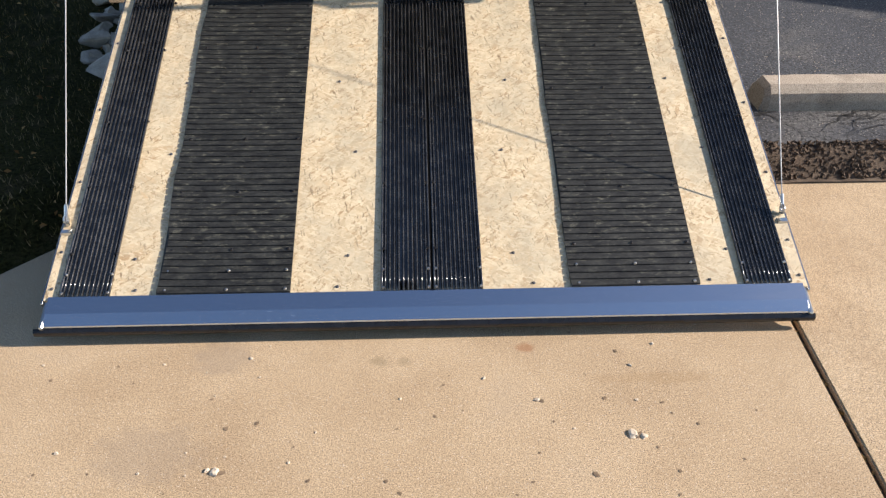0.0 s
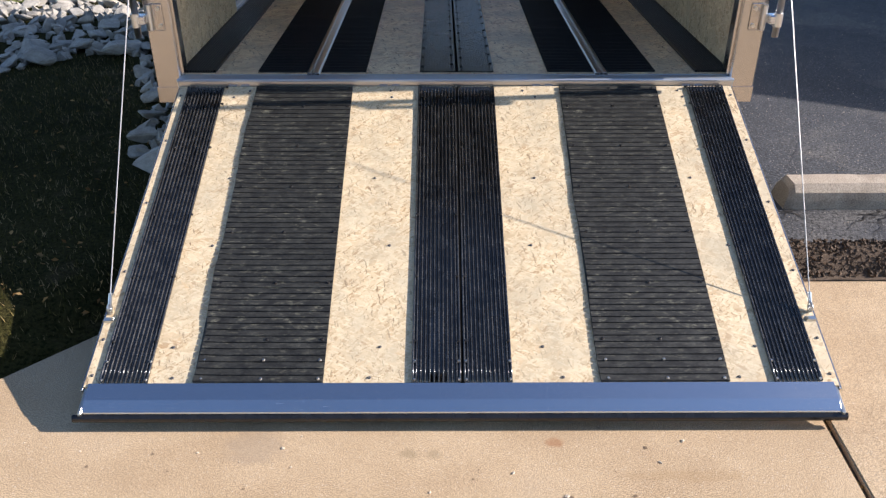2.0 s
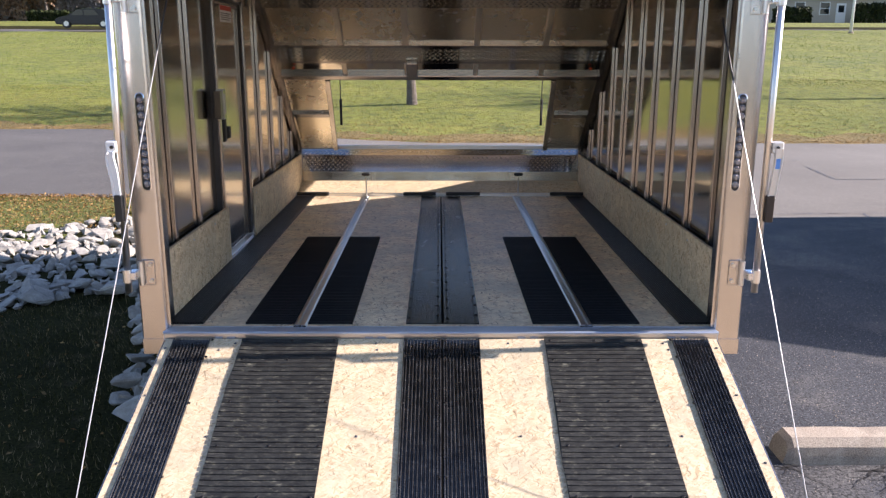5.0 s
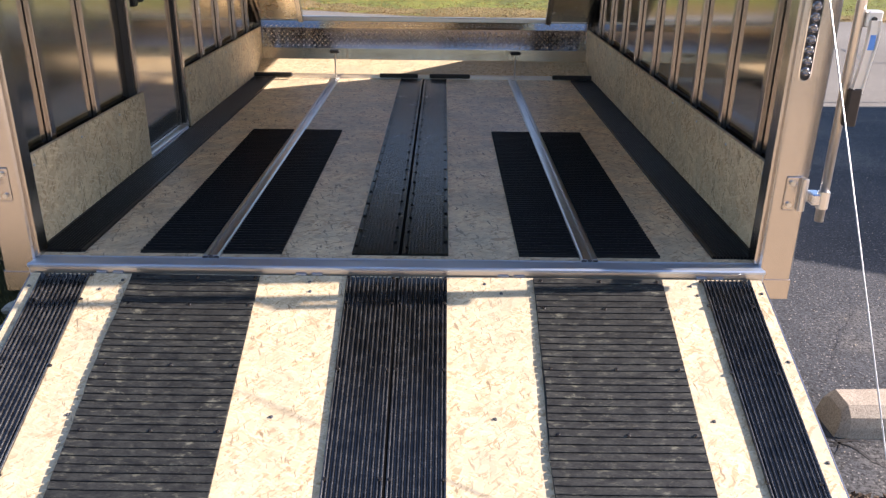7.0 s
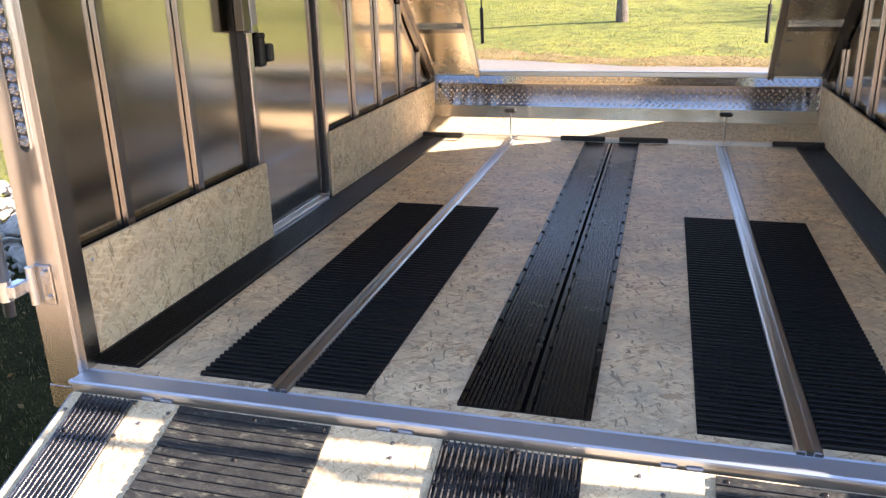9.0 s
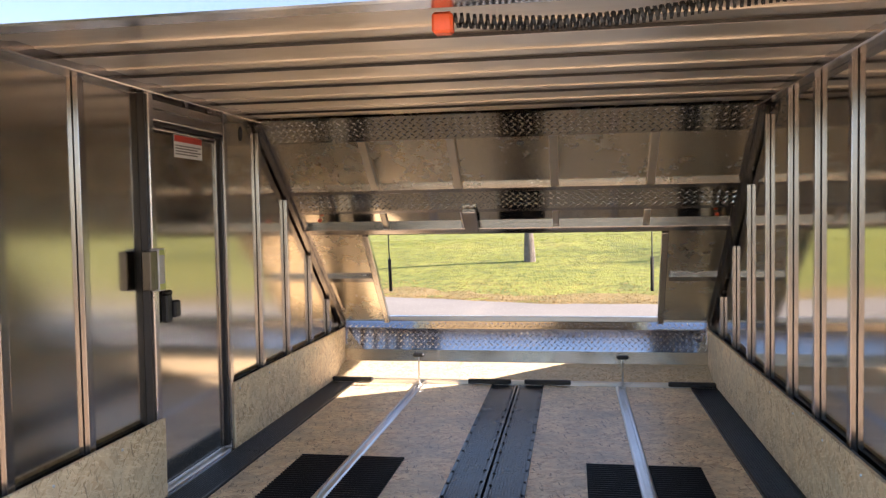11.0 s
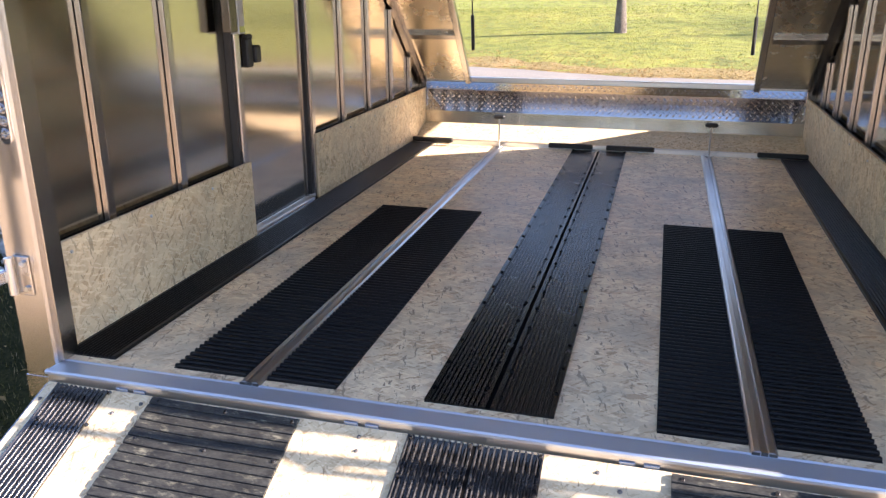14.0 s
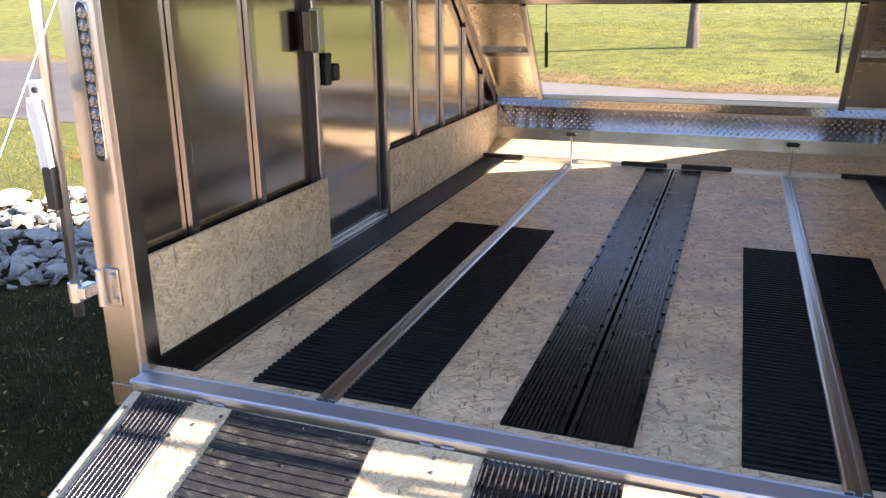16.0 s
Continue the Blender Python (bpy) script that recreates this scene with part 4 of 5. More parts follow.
fan = [[bm.verts.new((r * math.cos(k * math.pi / 7), y0 if k % 2 else y1, r * math.sin(k * math.pi / 7))) for k in range(14)] for r, y0, y1 in ((0.0040, -0.0032, -0.0032), (0.0098, -0.0060, -0.0020), (0.0150, 0.0012, 0.0012))]
for k in range(14):
    q = (k + 1) % 14
    bm.faces.new((hub, fan[0][q], fan[0][k]))
    for p, n in zip(fan, fan[1:]):
        bm.faces.new((p[k], p[q], n[q], n[k]))
bmesh.ops.recalc_face_normals(bm, faces=bm.faces)
LENS = done("lamp_lens", bm, M_LENS)
for sign in (-1, 1):
    x0, x1 = sorted((sign * 1.150, sign * 1.256))
    post = part("rear_post", boxes((x0, x1, -0.076, -0.002, 0.568, 2.29), bevel=0.006), M_POST, trailer, "satin aluminium rear door post")
    xi0, xi1 = sorted((sign * 1.138, sign * 1.151))
    part("post_flange", boxes((xi0, xi1, -0.06, -0.006, DECK + 0.004, 2.2)), M_POST, post)
    xs0, xs1 = sorted((sign * 1.170, sign * 1.213))
    part("post_gap_strip", boxes((xs0, xs1, -0.001, 0.010, DECK + 0.004, 2.19)), M_DARKM, post, "dark strip between post and wall")
    part("post_foot", boxes((x0 - 0.001, x1 + 0.001, -0.0775, -0.002, 0.560, 0.628), bevel=0.001), M_POST, post)
    xc = sign * 1.181
    LOW, HIGH = 1.262, 1.642
    base, rim = bmesh.new(), bmesh.new()
    for bm, w, e, y0 in ((base, 0.0155, 0.0, -0.0795), (rim, 0.0190, 0.0035, -0.0785)):
        ring = [(xc + w * math.cos(radians(a)), (HIGH - 0.0155 if a < 180 else LOW + 0.0155) + w * math.sin(radians(a))) for a in (0, 30, 60, 90, 120, 150, 179.9, 180.1, 210, 240, 270, 300, 330, 359.9)]
        front = [bm.verts.new((x, y0, z)) for x, z in ring]
        back = [bm.verts.new((x, -0.0745, z)) for x, z in ring]
        if e == 0.0:
            bm.faces.new(front[::-1])
        else:
            inner = [bm.verts.new((xc + (x - xc) * 0.82, y0 - 0.002, (z - 1.445) * 0.988 + 1.445)) for x, z in ring]
            for i in range(14):
                bm.faces.new((front[i], inner[i], inner[(i + 1) % 14], front[(i + 1) % 14]))
        for i in range(14):
            bm.faces.new((front[i], front[(i + 1) % 14], back[(i + 1) % 14], back[i]))
        bmesh.ops.recalc_face_normals(bm, faces=bm.faces)
    light = part("tail_lamp", base, M_BLACK, post, "long slim tail lamp with a row of clear round lenses")
    part("lamp_bezel", rim, M_CHROME, post, "thin chrome lamp rim")
    for k in range(12):
        part("lamp_lens", LENS, None, post, m=pose(xc, -0.0805, LOW + 0.0235 + k * (HIGH - LOW - 0.047) / 11))
    xt = sign * (1.2725 + 0.003 * sign)
    xu = sign * (1.253 + 0.016 * sign)
    tube = part("latch_tube", rod(bmesh.new(), (xt, -0.140, 0.852), (xu, -0.140, 2.30), 0.0135, sides=16), M_TUBE, trailer, "round aluminium ramp latch tube", smooth=True)
    for z0, xs0 in ((0.864, xt), (1.942, xt + (xu - xt) * 0.76)):
        far_in, out = abs(xs0) - 0.036, abs(xs0) - 0.002
        a, b = sorted((sign * far_in, sign * out))
        part("bracket", boxes((a, b, -0.150, -0.098, z0 + 0.038, z0 + 0.074), bevel=0.004), M_CAP, tube, "pale aluminium tube bracket")
        part("sleeve", rod(bmesh.new(), (xs0, -0.140, z0 + 0.030), (xs0, -0.140, z0 + 0.082), 0.0175, sides=16), M_TUBE, tube)
        pl0, pl1 = sorted((sign * (abs(xs0) - 0.090), sign * (abs(xs0) - 0.044)))
        part("bracket_plate", boxes((pl0, pl1, -0.0815, -0.0765, z0, z0 + 0.108), bevel=0.003), M_POST, tube, "hinge plate bolted to the post")
        xk = sign * (abs(xs0) - 0.039)
        part("knuckle", rod(bmesh.new(), (xk, -0.092, z0 + 0.004), (xk, -0.092, z0 + 0.104), 0.011, sides=14), M_TUBE, tube)
        for z in (z0 + 0.020, z0 + 0.088):
            part("bracket_bolt", rod(bmesh.new(), (sign * (abs(xs0) - 0.074), -0.089, z), (sign * (abs(xs0) - 0.074), -0.081, z), 0.0085, sides=6), M_STEEL, tube)
    xh = sign * (1.288 + 0.015 * sign)
    paint = M_WHITE if sign < 0 else M_LEVER
    shade = "white painted" if sign < 0 else "pale cast aluminium"
    part("lever_clamp", boxes((xh + sign * 0.004 - 0.021, xh + sign * 0.004 + 0.021, -0.162, -0.128, 1.420, 1.465), bevel=0.005), paint, tube, shade + " lever clamp")
    grip = -0.013 if sign > 0 else 0.009
    lev = bmesh.new()
    if sign > 0:
        bend = [(0.002, 1.44, 1.0), (0.004, 1.415, 1.05), (0.003, 1.38, 1.0), (-0.001, 1.34, 0.95), (-0.005, 1.30, 0.92), (-0.008, 1.275, 0.98), (-0.011, 1.245, 0.98)]
    else:
        bend = [(-0.004, 1.425, 0.9), (-0.008, 1.405, 0.95), (-0.005, 1.375, 1.15), (0.000, 1.345, 1.15), (0.004, 1.31, 1.0), (0.006, 1.275, 0.98), (0.008, 1.245, 0.98)]
    channel = ((-0.0135, -0.158), (-0.0150, -0.177), (-0.0110, -0.177), (-0.0095, -0.1715), (0.0095, -0.1715), (0.0110, -0.177), (0.0150, -0.177), (0.0135, -0.158))
    rows_l = [[lev.verts.new((xh + u + p * f, q, z)) for p, q in channel] for u, z, f in bend]
    for p, q in zip(rows_l, rows_l[1:]):
        for k in range(8):
            lev.faces.new((p[k], p[(k + 1) % 8], q[(k + 1) % 8], q[k]))
    lev.faces.new(rows_l[0])
    lev.faces.new(rows_l[-1][::-1])
    bmesh.ops.recalc_face_normals(lev, faces=lev.faces)
    part("lever", lev, paint, tube, shade + " bent channel latch lever")
    part("clamp_bolt", rod(bmesh.new(), (xh, -0.168, 1.442), (xh, -0.160, 1.442), 0.0075, sides=6), M_DARKM, tube)
    if sign > 0:
        part("decal", boxes((xh - 0.0075, xh + 0.0105, -0.1735, -0.1708, 1.362, 1.402)), M_DECAL, tube, "small blue decal on the lever")
    part("lever_grip", boxes((xh + grip - 0.016, xh + grip + 0.016, -0.178, -0.154, 1.150, 1.256), bevel=0.003), M_BLACK if sign < 0 else M_GRIP, tube, "black rubber lever grip" if sign < 0 else "dark brown lever grip")

# roof: bows and sheet
part("roof_sheet", boxes((-1.22, 1.22, -0.08, slope_y(TOP) + 0.02, 2.218, 2.274)), M_BOW, trailer, "aluminium roof sheet")
bow = sweep("roof_bow", [(-0.055, 0.004), (-0.052, 0), (0.052, 0), (0.055, 0.004), (0.055, 0.050), (-0.055, 0.050)], 2.34, M_BOW, "x")
for y in (0.235, 0.59, 0.95, 1.31, 1.66, 2.01, 2.10):
    part("roof_bow", bow, None, trailer, "aluminium roof bow", pose(-1.17, y, 2.208))
    part("roof_seam", boxes((-1.17, 1.17, y - 0.061, y - 0.056, 2.208, 2.2175)), M_DARKM, trailer)
    part("roof_seam", boxes((-1.17, 1.17, y + 0.17, y + 0.185, 2.212, 2.2175)), M_BOW, trailer)
part("rear_header", boxes((-1.15, 1.15, -0.076, -0.004, 2.15, 2.29), bevel=0.005), M_CAP, trailer, "pale aluminium header over the ramp opening")

# sloped nose above the tread plate
LEAN = -math.degrees(math.atan(1.154))


def nose(name, x0, x1, z0, z1, off, thick, material, label="", bevel=0.0):
    """A bar or panel lying in the plane of the nose between two heights, off metres to the room side."""
    k = math.hypot(1, 1.154)
    bm = bmesh.new()
    box(bm, x0, x1, 0, (z1 - z0) * k, off - thick, off, bevel=bevel)
    return part(name, bm, material, trailer, label, pose(0, slope_y(z0), z0, 90 - LEAN, 0, 0))


def taper(ob, edge, shift):
    """Leans the inner edge of a nose part towards the middle as it climbs."""
    high = max(v.co.y for v in ob.data.vertices)
    for v in ob.data.vertices:
        if abs(v.co.x) < edge:
            v.co.x -= math.copysign(shift * v.co.y / high, v.co.x)


for a, b in ((-1.2255, -0.86), (0.865, 1.2255)):
    taper(nose("nose_panel", a, b, 1.03, 1.62, 0.0, 0.012, M_NOSE, "sloped aluminium nose panel"), 1.0, 0.042)
nose("nose_panel", -1.2255, 1.2255, 1.62, 2.262, 0.0, 0.012, M_NOSE, "sloped aluminium upper nose panel")
# sheet added only to darken the band above the hatch
nose("nose_dark_band", -1.165, 1.165, 1.668, 1.745, 0.006, 0.005, M_SHEET, "darker aluminium sheet added over the band above the hatch")
for a, b in ((-0.895, -0.858), (0.863, 0.900)):
    taper(nose("hatch_jamb", a, b, 1.03, 1.62, 0.03, 0.04, M_POST, "aluminium hatch jamb", 0.003), 1.0, 0.042)
nose("nose_rail", -1.16, -0.876, 1.325, 1.35, 0.022, 0.02, M_STUD)
nose("nose_rail", 0.896, 1.16, 1.325, 1.35, 0.022, 0.02, M_STUD)
nose("nose_rail", -1.17, 1.17, 1.640, 1.668, 0.040, 0.039, M_STUD, "aluminium cross rail over the hatch", 0.004)
nose("hatch_head_strip", -0.83, 0.84, 1.622, 1.640, 0.018, 0.017, M_BLACK, "black strip along the hatch head")
nose("nose_rail", -1.17, 1.17, 1.856, 1.872, 0.026, 0.025, M_STUD)
nose("nose_rail", -1.17, 1.17, 1.745, 1.762, 0.02, 0.019, M_STUD)
for x in (-0.695, -0.245, 0.256, 0.735):
    nose("nose_rib", x - 0.020, x + 0.020, 1.872, 2.11, 0.026, 0.025, M_BOW, "aluminium nose rib", 0.002)
    nose("nose_rib", x - 0.016, x + 0.016, 1.668, 1.745, 0.022, 0.021, M_BOW, "", 0.002)
EDGES = [-1.165, -0.695, -0.245, 0.256, 0.735, 1.165]
SLANT = math.hypot(1, 1.154)
for a, b in zip(EDGES, EDGES[1:]):
    n, high = 14, (2.115 - 1.868) * SLANT
    # shallow bulge added to tip the bays' reflection towards the sunlit floor
    verts = [(a + (b - a) * i / n, high * j / n, 0.001 + 0.0035 * (1 - (2 * j / n - 1) ** 2) * (1 - (2 * i / n - 1) ** 6)) for j in range(n + 1) for i in range(n + 1)]
    faces = [(j * (n + 1) + i, j * (n + 1) + i + 1, (j + 1) * (n + 1) + i + 1, (j + 1) * (n + 1) + i) for j in range(n) for i in range(n)]
    part("nose_bay", mesh_of("nose_bay", verts, faces, M_NOSE, True), None, trailer, "slightly bulged bright aluminium panel between ribs", pose(0, slope_y(1.868), 1.868, 90 - LEAN, 0, 0))
for z0, z1 in ((1.764, 1.855), (2.108, 2.212)):
    k = math.hypot(1, 1.154)
    part("tread_plate", lozenges("tread_plate", 2.33, (z1 - z0) * k, M_PLATE_NOSE), None, trailer, "diamond tread plate strip on the nose",
         pose(-1.165, slope_y(z0) - 0.026 * 0.655, z0 - 0.026 * 0.756, 90 - LEAN, 0, 0))
nose("hatch_catch", -0.245, -0.165, 1.662, 1.770, 0.058, 0.03, M_STUD, "aluminium hatch catch plate", 0.004)
for x in (-1.06, 1.085):
    bm = rod(bmesh.new(), (x, slope_y(1.715) - 0.012, 1.70), (x, slope_y(1.715) - 0.035, 1.695), 0.010, sides=10)
    part("marker_plug", bm, M_ORANGE, trailer, "small orange marker lamp plug")
# raised hatch and its gas struts
hk = radians(8)
hatch = part("hatch", boxes((-0.86, 0.88, 0, 0.86, -0.012, 0.012), (-0.86, -0.82, 0, 0.86, -0.03, -0.012), (0.84, 0.88, 0, 0.86, -0.03, -0.012), (-0.82, 0.84, 0.82, 0.86, -0.03, -0.012)), M_SHEET, trailer, "raised aluminium front hatch", pose(0, slope_y(1.64) + 0.02, 1.665, 8, 0, 0))
for x in (-0.80, 0.815):
    a, b = Vector((x, slope_y(1.24) + 0.03, 1.24)), Vector((x * 0.985, slope_y(1.64) + 0.38, 1.70))
    mid = a.lerp(b, 0.45)
    strut = part("gas_strut", rod(bmesh.new(), a, mid, 0.011, sides=10), M_BLACK, trailer, "black gas strut")
    part("strut_rod", rod(bmesh.new(), mid, b, 0.004, sides=8), M_BLACK, strut)

# coiled lead along the header
coil = bmesh.new()
pts = []
for k in range(620):
    f = k / 619
    a = f * 2 * math.pi * 74
    x = 0.10 + f * 1.02
    pts.append(Vector((x, 0.04 + 0.013 * math.cos(a), 2.135 - 0.018 * math.sin(f * 6.3) + 0.013 * math.sin(a))))
rings = []
for i, p in enumerate(pts):
    d = (pts[min(i + 1, 619)] - pts[max(i - 1, 0)]).normalized()
    u = d.orthogonal().normalized()
    w = d.cross(u)
    rings.append([coil.verts.new(p + (u * math.cos(q) + w * math.sin(q)) * 0.0045) for q in (0, 1.571, 3.142, 4.712)])
for r0, r1 in zip(rings, rings[1:]):
    for q in range(4):
        coil.faces.new((r0[q], r0[(q + 1) % 4], r1[(q + 1) % 4], r1[q]))
lead = part("coiled_lead", coil, M_BLACK, trailer, "black coiled lead clipped under the header")
part("lead_plug", boxes((0.055, 0.10, 0.018, 0.055, 2.105, 2.15), bevel=0.006), M_ORANGE, lead, "orange plug")

# wheels under the deck
for x in (-0.78, 0.78):
    bm = rod(bmesh.new(), (x - 0.08, 1.6, 0.33), (x + 0.08, 1.6, 0.33), 0.225, sides=28)
    wheel = part("wheel", bm, M_BLACK, trailer, "black trailer tyre")
    part("rim", rod(bmesh.new(), (x - 0.085, 1.6, 0.33), (x + 0.085, 1.6, 0.33), 0.12, sides=20), M_STEEL, wheel)
part("axle", boxes((-0.8, 0.8, 1.57, 1.63, 0.30, 0.36)), M_STEEL, trailer)
part("frame_rail", boxes((-0.60, -0.55, 0.0, 3.4, 0.36, DECK - 0.12), (0.55, 0.60, 0.0, 3.4, 0.36, DECK - 0.12)), M_ALU, trailer)

# ---- ramp ----
RAMP = Matrix(((1, 0, 0, 0), (0, 0.9215, -0.3883, -0.137), (0, 0.3883, 0.9215, 0.643), (0, 0, 0, 1)))
RLEN = 1.36
board = bmesh.new()
box(board, -1.168, 1.168, -RLEN - 0.01, 0.016, -0.026, -0.006)
for v in board.verts:
    if v.co.y > 0:
        v.co.x *= 1.143 / 1.168
ramp_door = part("ramp_door", board, M_OSB_RAMP, trailer, "lowered ramp of sunlit strand board", RAMP)
# side channels, bottom cap and lip
for sign in (-1, 1):
    a, b = sorted((sign * 1.1685, sign * 1.177))
    edge = boxes((a, b, -RLEN - 0.02, 0.014, -0.038, -0.009), bevel=0.002)
    for v in edge.verts:
        if v.co.y > -0.1:
            v.co.x -= sign * 0.025
    part("side_channel", edge, M_POST, ramp_door, "aluminium edge channel")
part("bottom_cap", sweep("bottom_cap", [(-0.094, -0.030), (-0.094, -0.0205), (-0.091, -0.0170), (-0.060, -0.0034), (-0.057, -0.002), (0.0, -0.002), (0.0, -0.03)], 2.306, M_CAP, "x"), None, ramp_door, "satin aluminium bottom cap tinted blue-grey for the sky it mirrors", pose(-1.153, -RLEN, 0))
part("lip", sweep("lip", [(-0.106, -0.048), (-0.111, -0.043), (-0.1105, -0.034), (-0.107, -0.0285), (-0.100, -0.0245), (-0.0945, -0.0230), (-0.0945, -0.048)], 2.362, M_LIP, "x"), None, ramp_door, "black rubber ground lip", pose(-1.186, -RLEN, 0))
for sign in (-1, 1):
    a, b = sorted((sign * 1.154, sign * 1.168))
    part("corner_cap", boxes((a, b, -RLEN - 0.100, -RLEN + 0.005, -0.045, -0.012), bevel=0.004), M_STEEL, ramp_door, "bright crimped corner of the cap")

# wide slatted mats and narrow runners, all a little askew and loose along one edge


def laid(name, across, along, profile_along, curl, seed, material):
    """A ribbed sheet over (0, across) by (0, along). Its ribs run across it or along it; its low-x edge curls up unevenly."""
    if profile_along:
        prof = profile_along
        steps = [0.0, 0.004, 0.02, 0.045, 0.09, across * 0.5, across - 0.05, across - 0.004, across]
    else:
        prof = ridges(across, 10, 0.0005, 0.0082, 0.006, 0.43)
        steps = [along * k / 30 for k in range(31)]
    n = len(prof)
    verts, faces = [], []
    for e in steps:
        for u, w in prof:
            x, y = (e, u) if profile_along else (u, e)
            wave = 0.75 + 0.9 * noise.noise((y * 2.6, seed * 3.1, 0.0)) + 0.35 * noise.noise((y * 9.0, seed * 5.7, 2.0))
            lift = curl * max(0.0, wave) * math.exp(-(x / 0.055) ** 2)
            edge = (0.012 * noise.noise((y * 3.4, seed, 4.0)) + 0.004 * noise.noise((y * 13.0, seed, 6.0))) * (1.0 if profile_along else 0.0)
            verts.append((x + edge * math.exp(-(x / 0.06) ** 2), y, w + lift))
    for k in range(len(steps) - 1):
        for i in range(n):
            q = (i + 1) % n
            faces.append((k * n + i, k * n + q, (k + 1) * n + q, (k + 1) * n + i))
    faces += [tuple(range(n))[::-1], tuple(range((len(steps) - 1) * n, len(steps) * n))]
    me = mesh_of(name, verts, faces, material, not profile_along)
    bm = bmesh.new()
    bm.from_mesh(me)
    bmesh.ops.recalc_face_normals(bm, faces=bm.faces)
    bm.to_mesh(me)
    bm.free()
    return me


def skewed(x_low, x_top, y):
    """Stands at x_low at the foot of the ramp and leans to x_top at its head."""
    m = pose(x_low, y, -0.0055)
    return m @ Matrix(((1, (x_top - x_low) / RLEN, 0, 0), (0, 1, 0, 0), (0, 0, 1, 0), (0, 0, 0, 1)))


SLATS = 58
ROWS = (-1.347, -1.281, -1.206, -0.985, -0.765, -0.55, -0.338, -0.115, -0.004)
for seed, a, b, lean in ((1, -0.832, -0.430, 0.007), (2, 0.431, 0.832, -0.006)):
    step = (RLEN + 0.008) / SLATS
    prof = [(0, 0)]
    for k in range(SLATS):
        y0 = k * step
        prof += [(y0, 0.0035), (y0 + 0.0015, 0.0037), (y0 + 0.0020, 0.0068), (y0 + 0.0040, 0.0076), (y0 + step - 0.0040, 0.0076), (y0 + step - 0.0020, 0.0068), (y0 + step - 0.0015, 0.0037)]
    prof += [(SLATS * step, 0.0035), (SLATS * step, 0)]
    me = laid("ramp_mat", b - a, RLEN, prof, 0.0048 if seed == 1 else 0.0028, seed, M_RUB_RAMP)
    part("ramp_mat", me, None, ramp_door, "dusty scuffed black slatted rubber ramp mat", skewed(a, a + lean, -RLEN + 0.002))
    for i, y in enumerate(ROWS):
        mesh = SCREW_BRIGHT if i < 2 else SCREW_WIDE
        mid = (a + b) / 2 + 0.008
        screws(ramp_door, mesh, [(x + lean * (y + RLEN) / RLEN, y) for x in (a + 0.024, mid, b - 0.016)], 0.0018)
for seed, a, b, lean in ((3, -1.123, -0.972, 0.031), (4, -0.155, -0.002, 0.0), (5, 0.007, 0.158, 0.0), (6, 0.971, 1.120, -0.030)):
    me = laid("ramp_runner", b - a, RLEN + 0.008, None, 0.0018 if seed in (4, 6) else 0.001, seed, M_RUNNER)
    part("ramp_runner", me, None, ramp_door, "glossy black ribbed track runner", skewed(a, a + lean, -RLEN + 0.002))
    for i, y in enumerate((-1.350, -1.286, -1.212, -0.958, -0.683, -0.345, -0.098, 0.002)):
        mesh = SCREW_BRIGHT if i < 2 else SCREW_WIDE
        screws(ramp_door, mesh, [(x + lean * (y + RLEN) / RLEN, y) for x in (a + 0.008, b - 0.006)], 0.0016)
# same painted seam shade between the middle ramp runners
part("gap_shade_strip", boxes((-0.004, 0.009, -RLEN, 0.004, -0.004, 0.0015)), M_GAP, ramp_door, "black strip standing in for the shade between the runners")
drift = random.Random(17)
for x in (-0.29, 0.30, -0.90, 0.91):
    for y in (-RLEN + 0.02, -RLEN + 0.13, -0.82, -0.5, -0.05, -0.012):
        screws(ramp_door, SCREW_HEAD, [(x + drift.uniform(-0.05, 0.05), y)], -0.006)
for sign in (-1, 1):
    for y in (-1.33, -1.20, -0.93, -0.62, -0.30, -0.04):
        screws(ramp_door, SCREW_HEAD, [(sign * (1.152 - 0.022 * (y + RLEN) / RLEN), y)], -0.006)

# lifting cables with their eye bolts
for sign in (-1, 1):
    low, high = Vector((sign * 1.149, -1.153, 0.232)), Vector((1.104, 0.01, 1.935) if sign > 0 else (-1.057, 0.01, 2.06))
    d = (high - low)
    mid = low + d * 0.86
    cable = part("lift_cable", rod(bmesh.new(), low, mid, 0.0019, sides=8), M_CABLE, trailer, "white coated wire rope holding the ramp")
    # upper length is black in place of the shade it hangs in
    part("shaded_cable_top", rod(bmesh.new(), mid, high, 0.0032, sides=8), M_BLACK, cable, "upper wire rope blackened for the trailer's shade")
    bm = bmesh.new()
    rod(bm, low + Vector((0, 0.01, -0.036)), low + Vector((0, 0, -0.008)), 0.006, sides=8)
    for k in range(12):
        p, q = radians(30 * k), radians(30 * (k + 1))
        rod(bm, low + Vector((0, 0.014 * math.cos(p), 0.014 * math.sin(p))), low + Vector((0, 0.014 * math.cos(q), 0.014 * math.sin(q))), 0.0045, sides=6)
    box(bm, low.x - 0.016, low.x + 0.016, low.y - 0.03, low.y + 0.03, low.z - 0.036, low.z - 0.028)
    rod(bm, low, low + d.normalized() * 0.05, 0.0065, sides=8)
    part("eye_bolt", bm, M_STEEL, cable, "zinc eye bolt and cable clamp")

# ---- wheel stop ----
bm = bmesh.new()
prof = [(-0.085, 0), (-0.083, 0.045), (-0.079, 0.082), (-0.048, 0.114), (0.048, 0.114), (0.079, 0.082), (0.083, 0.045), (0.085, 0)]
n, L = len(prof), 1.83
segs = 44
rows_v = []
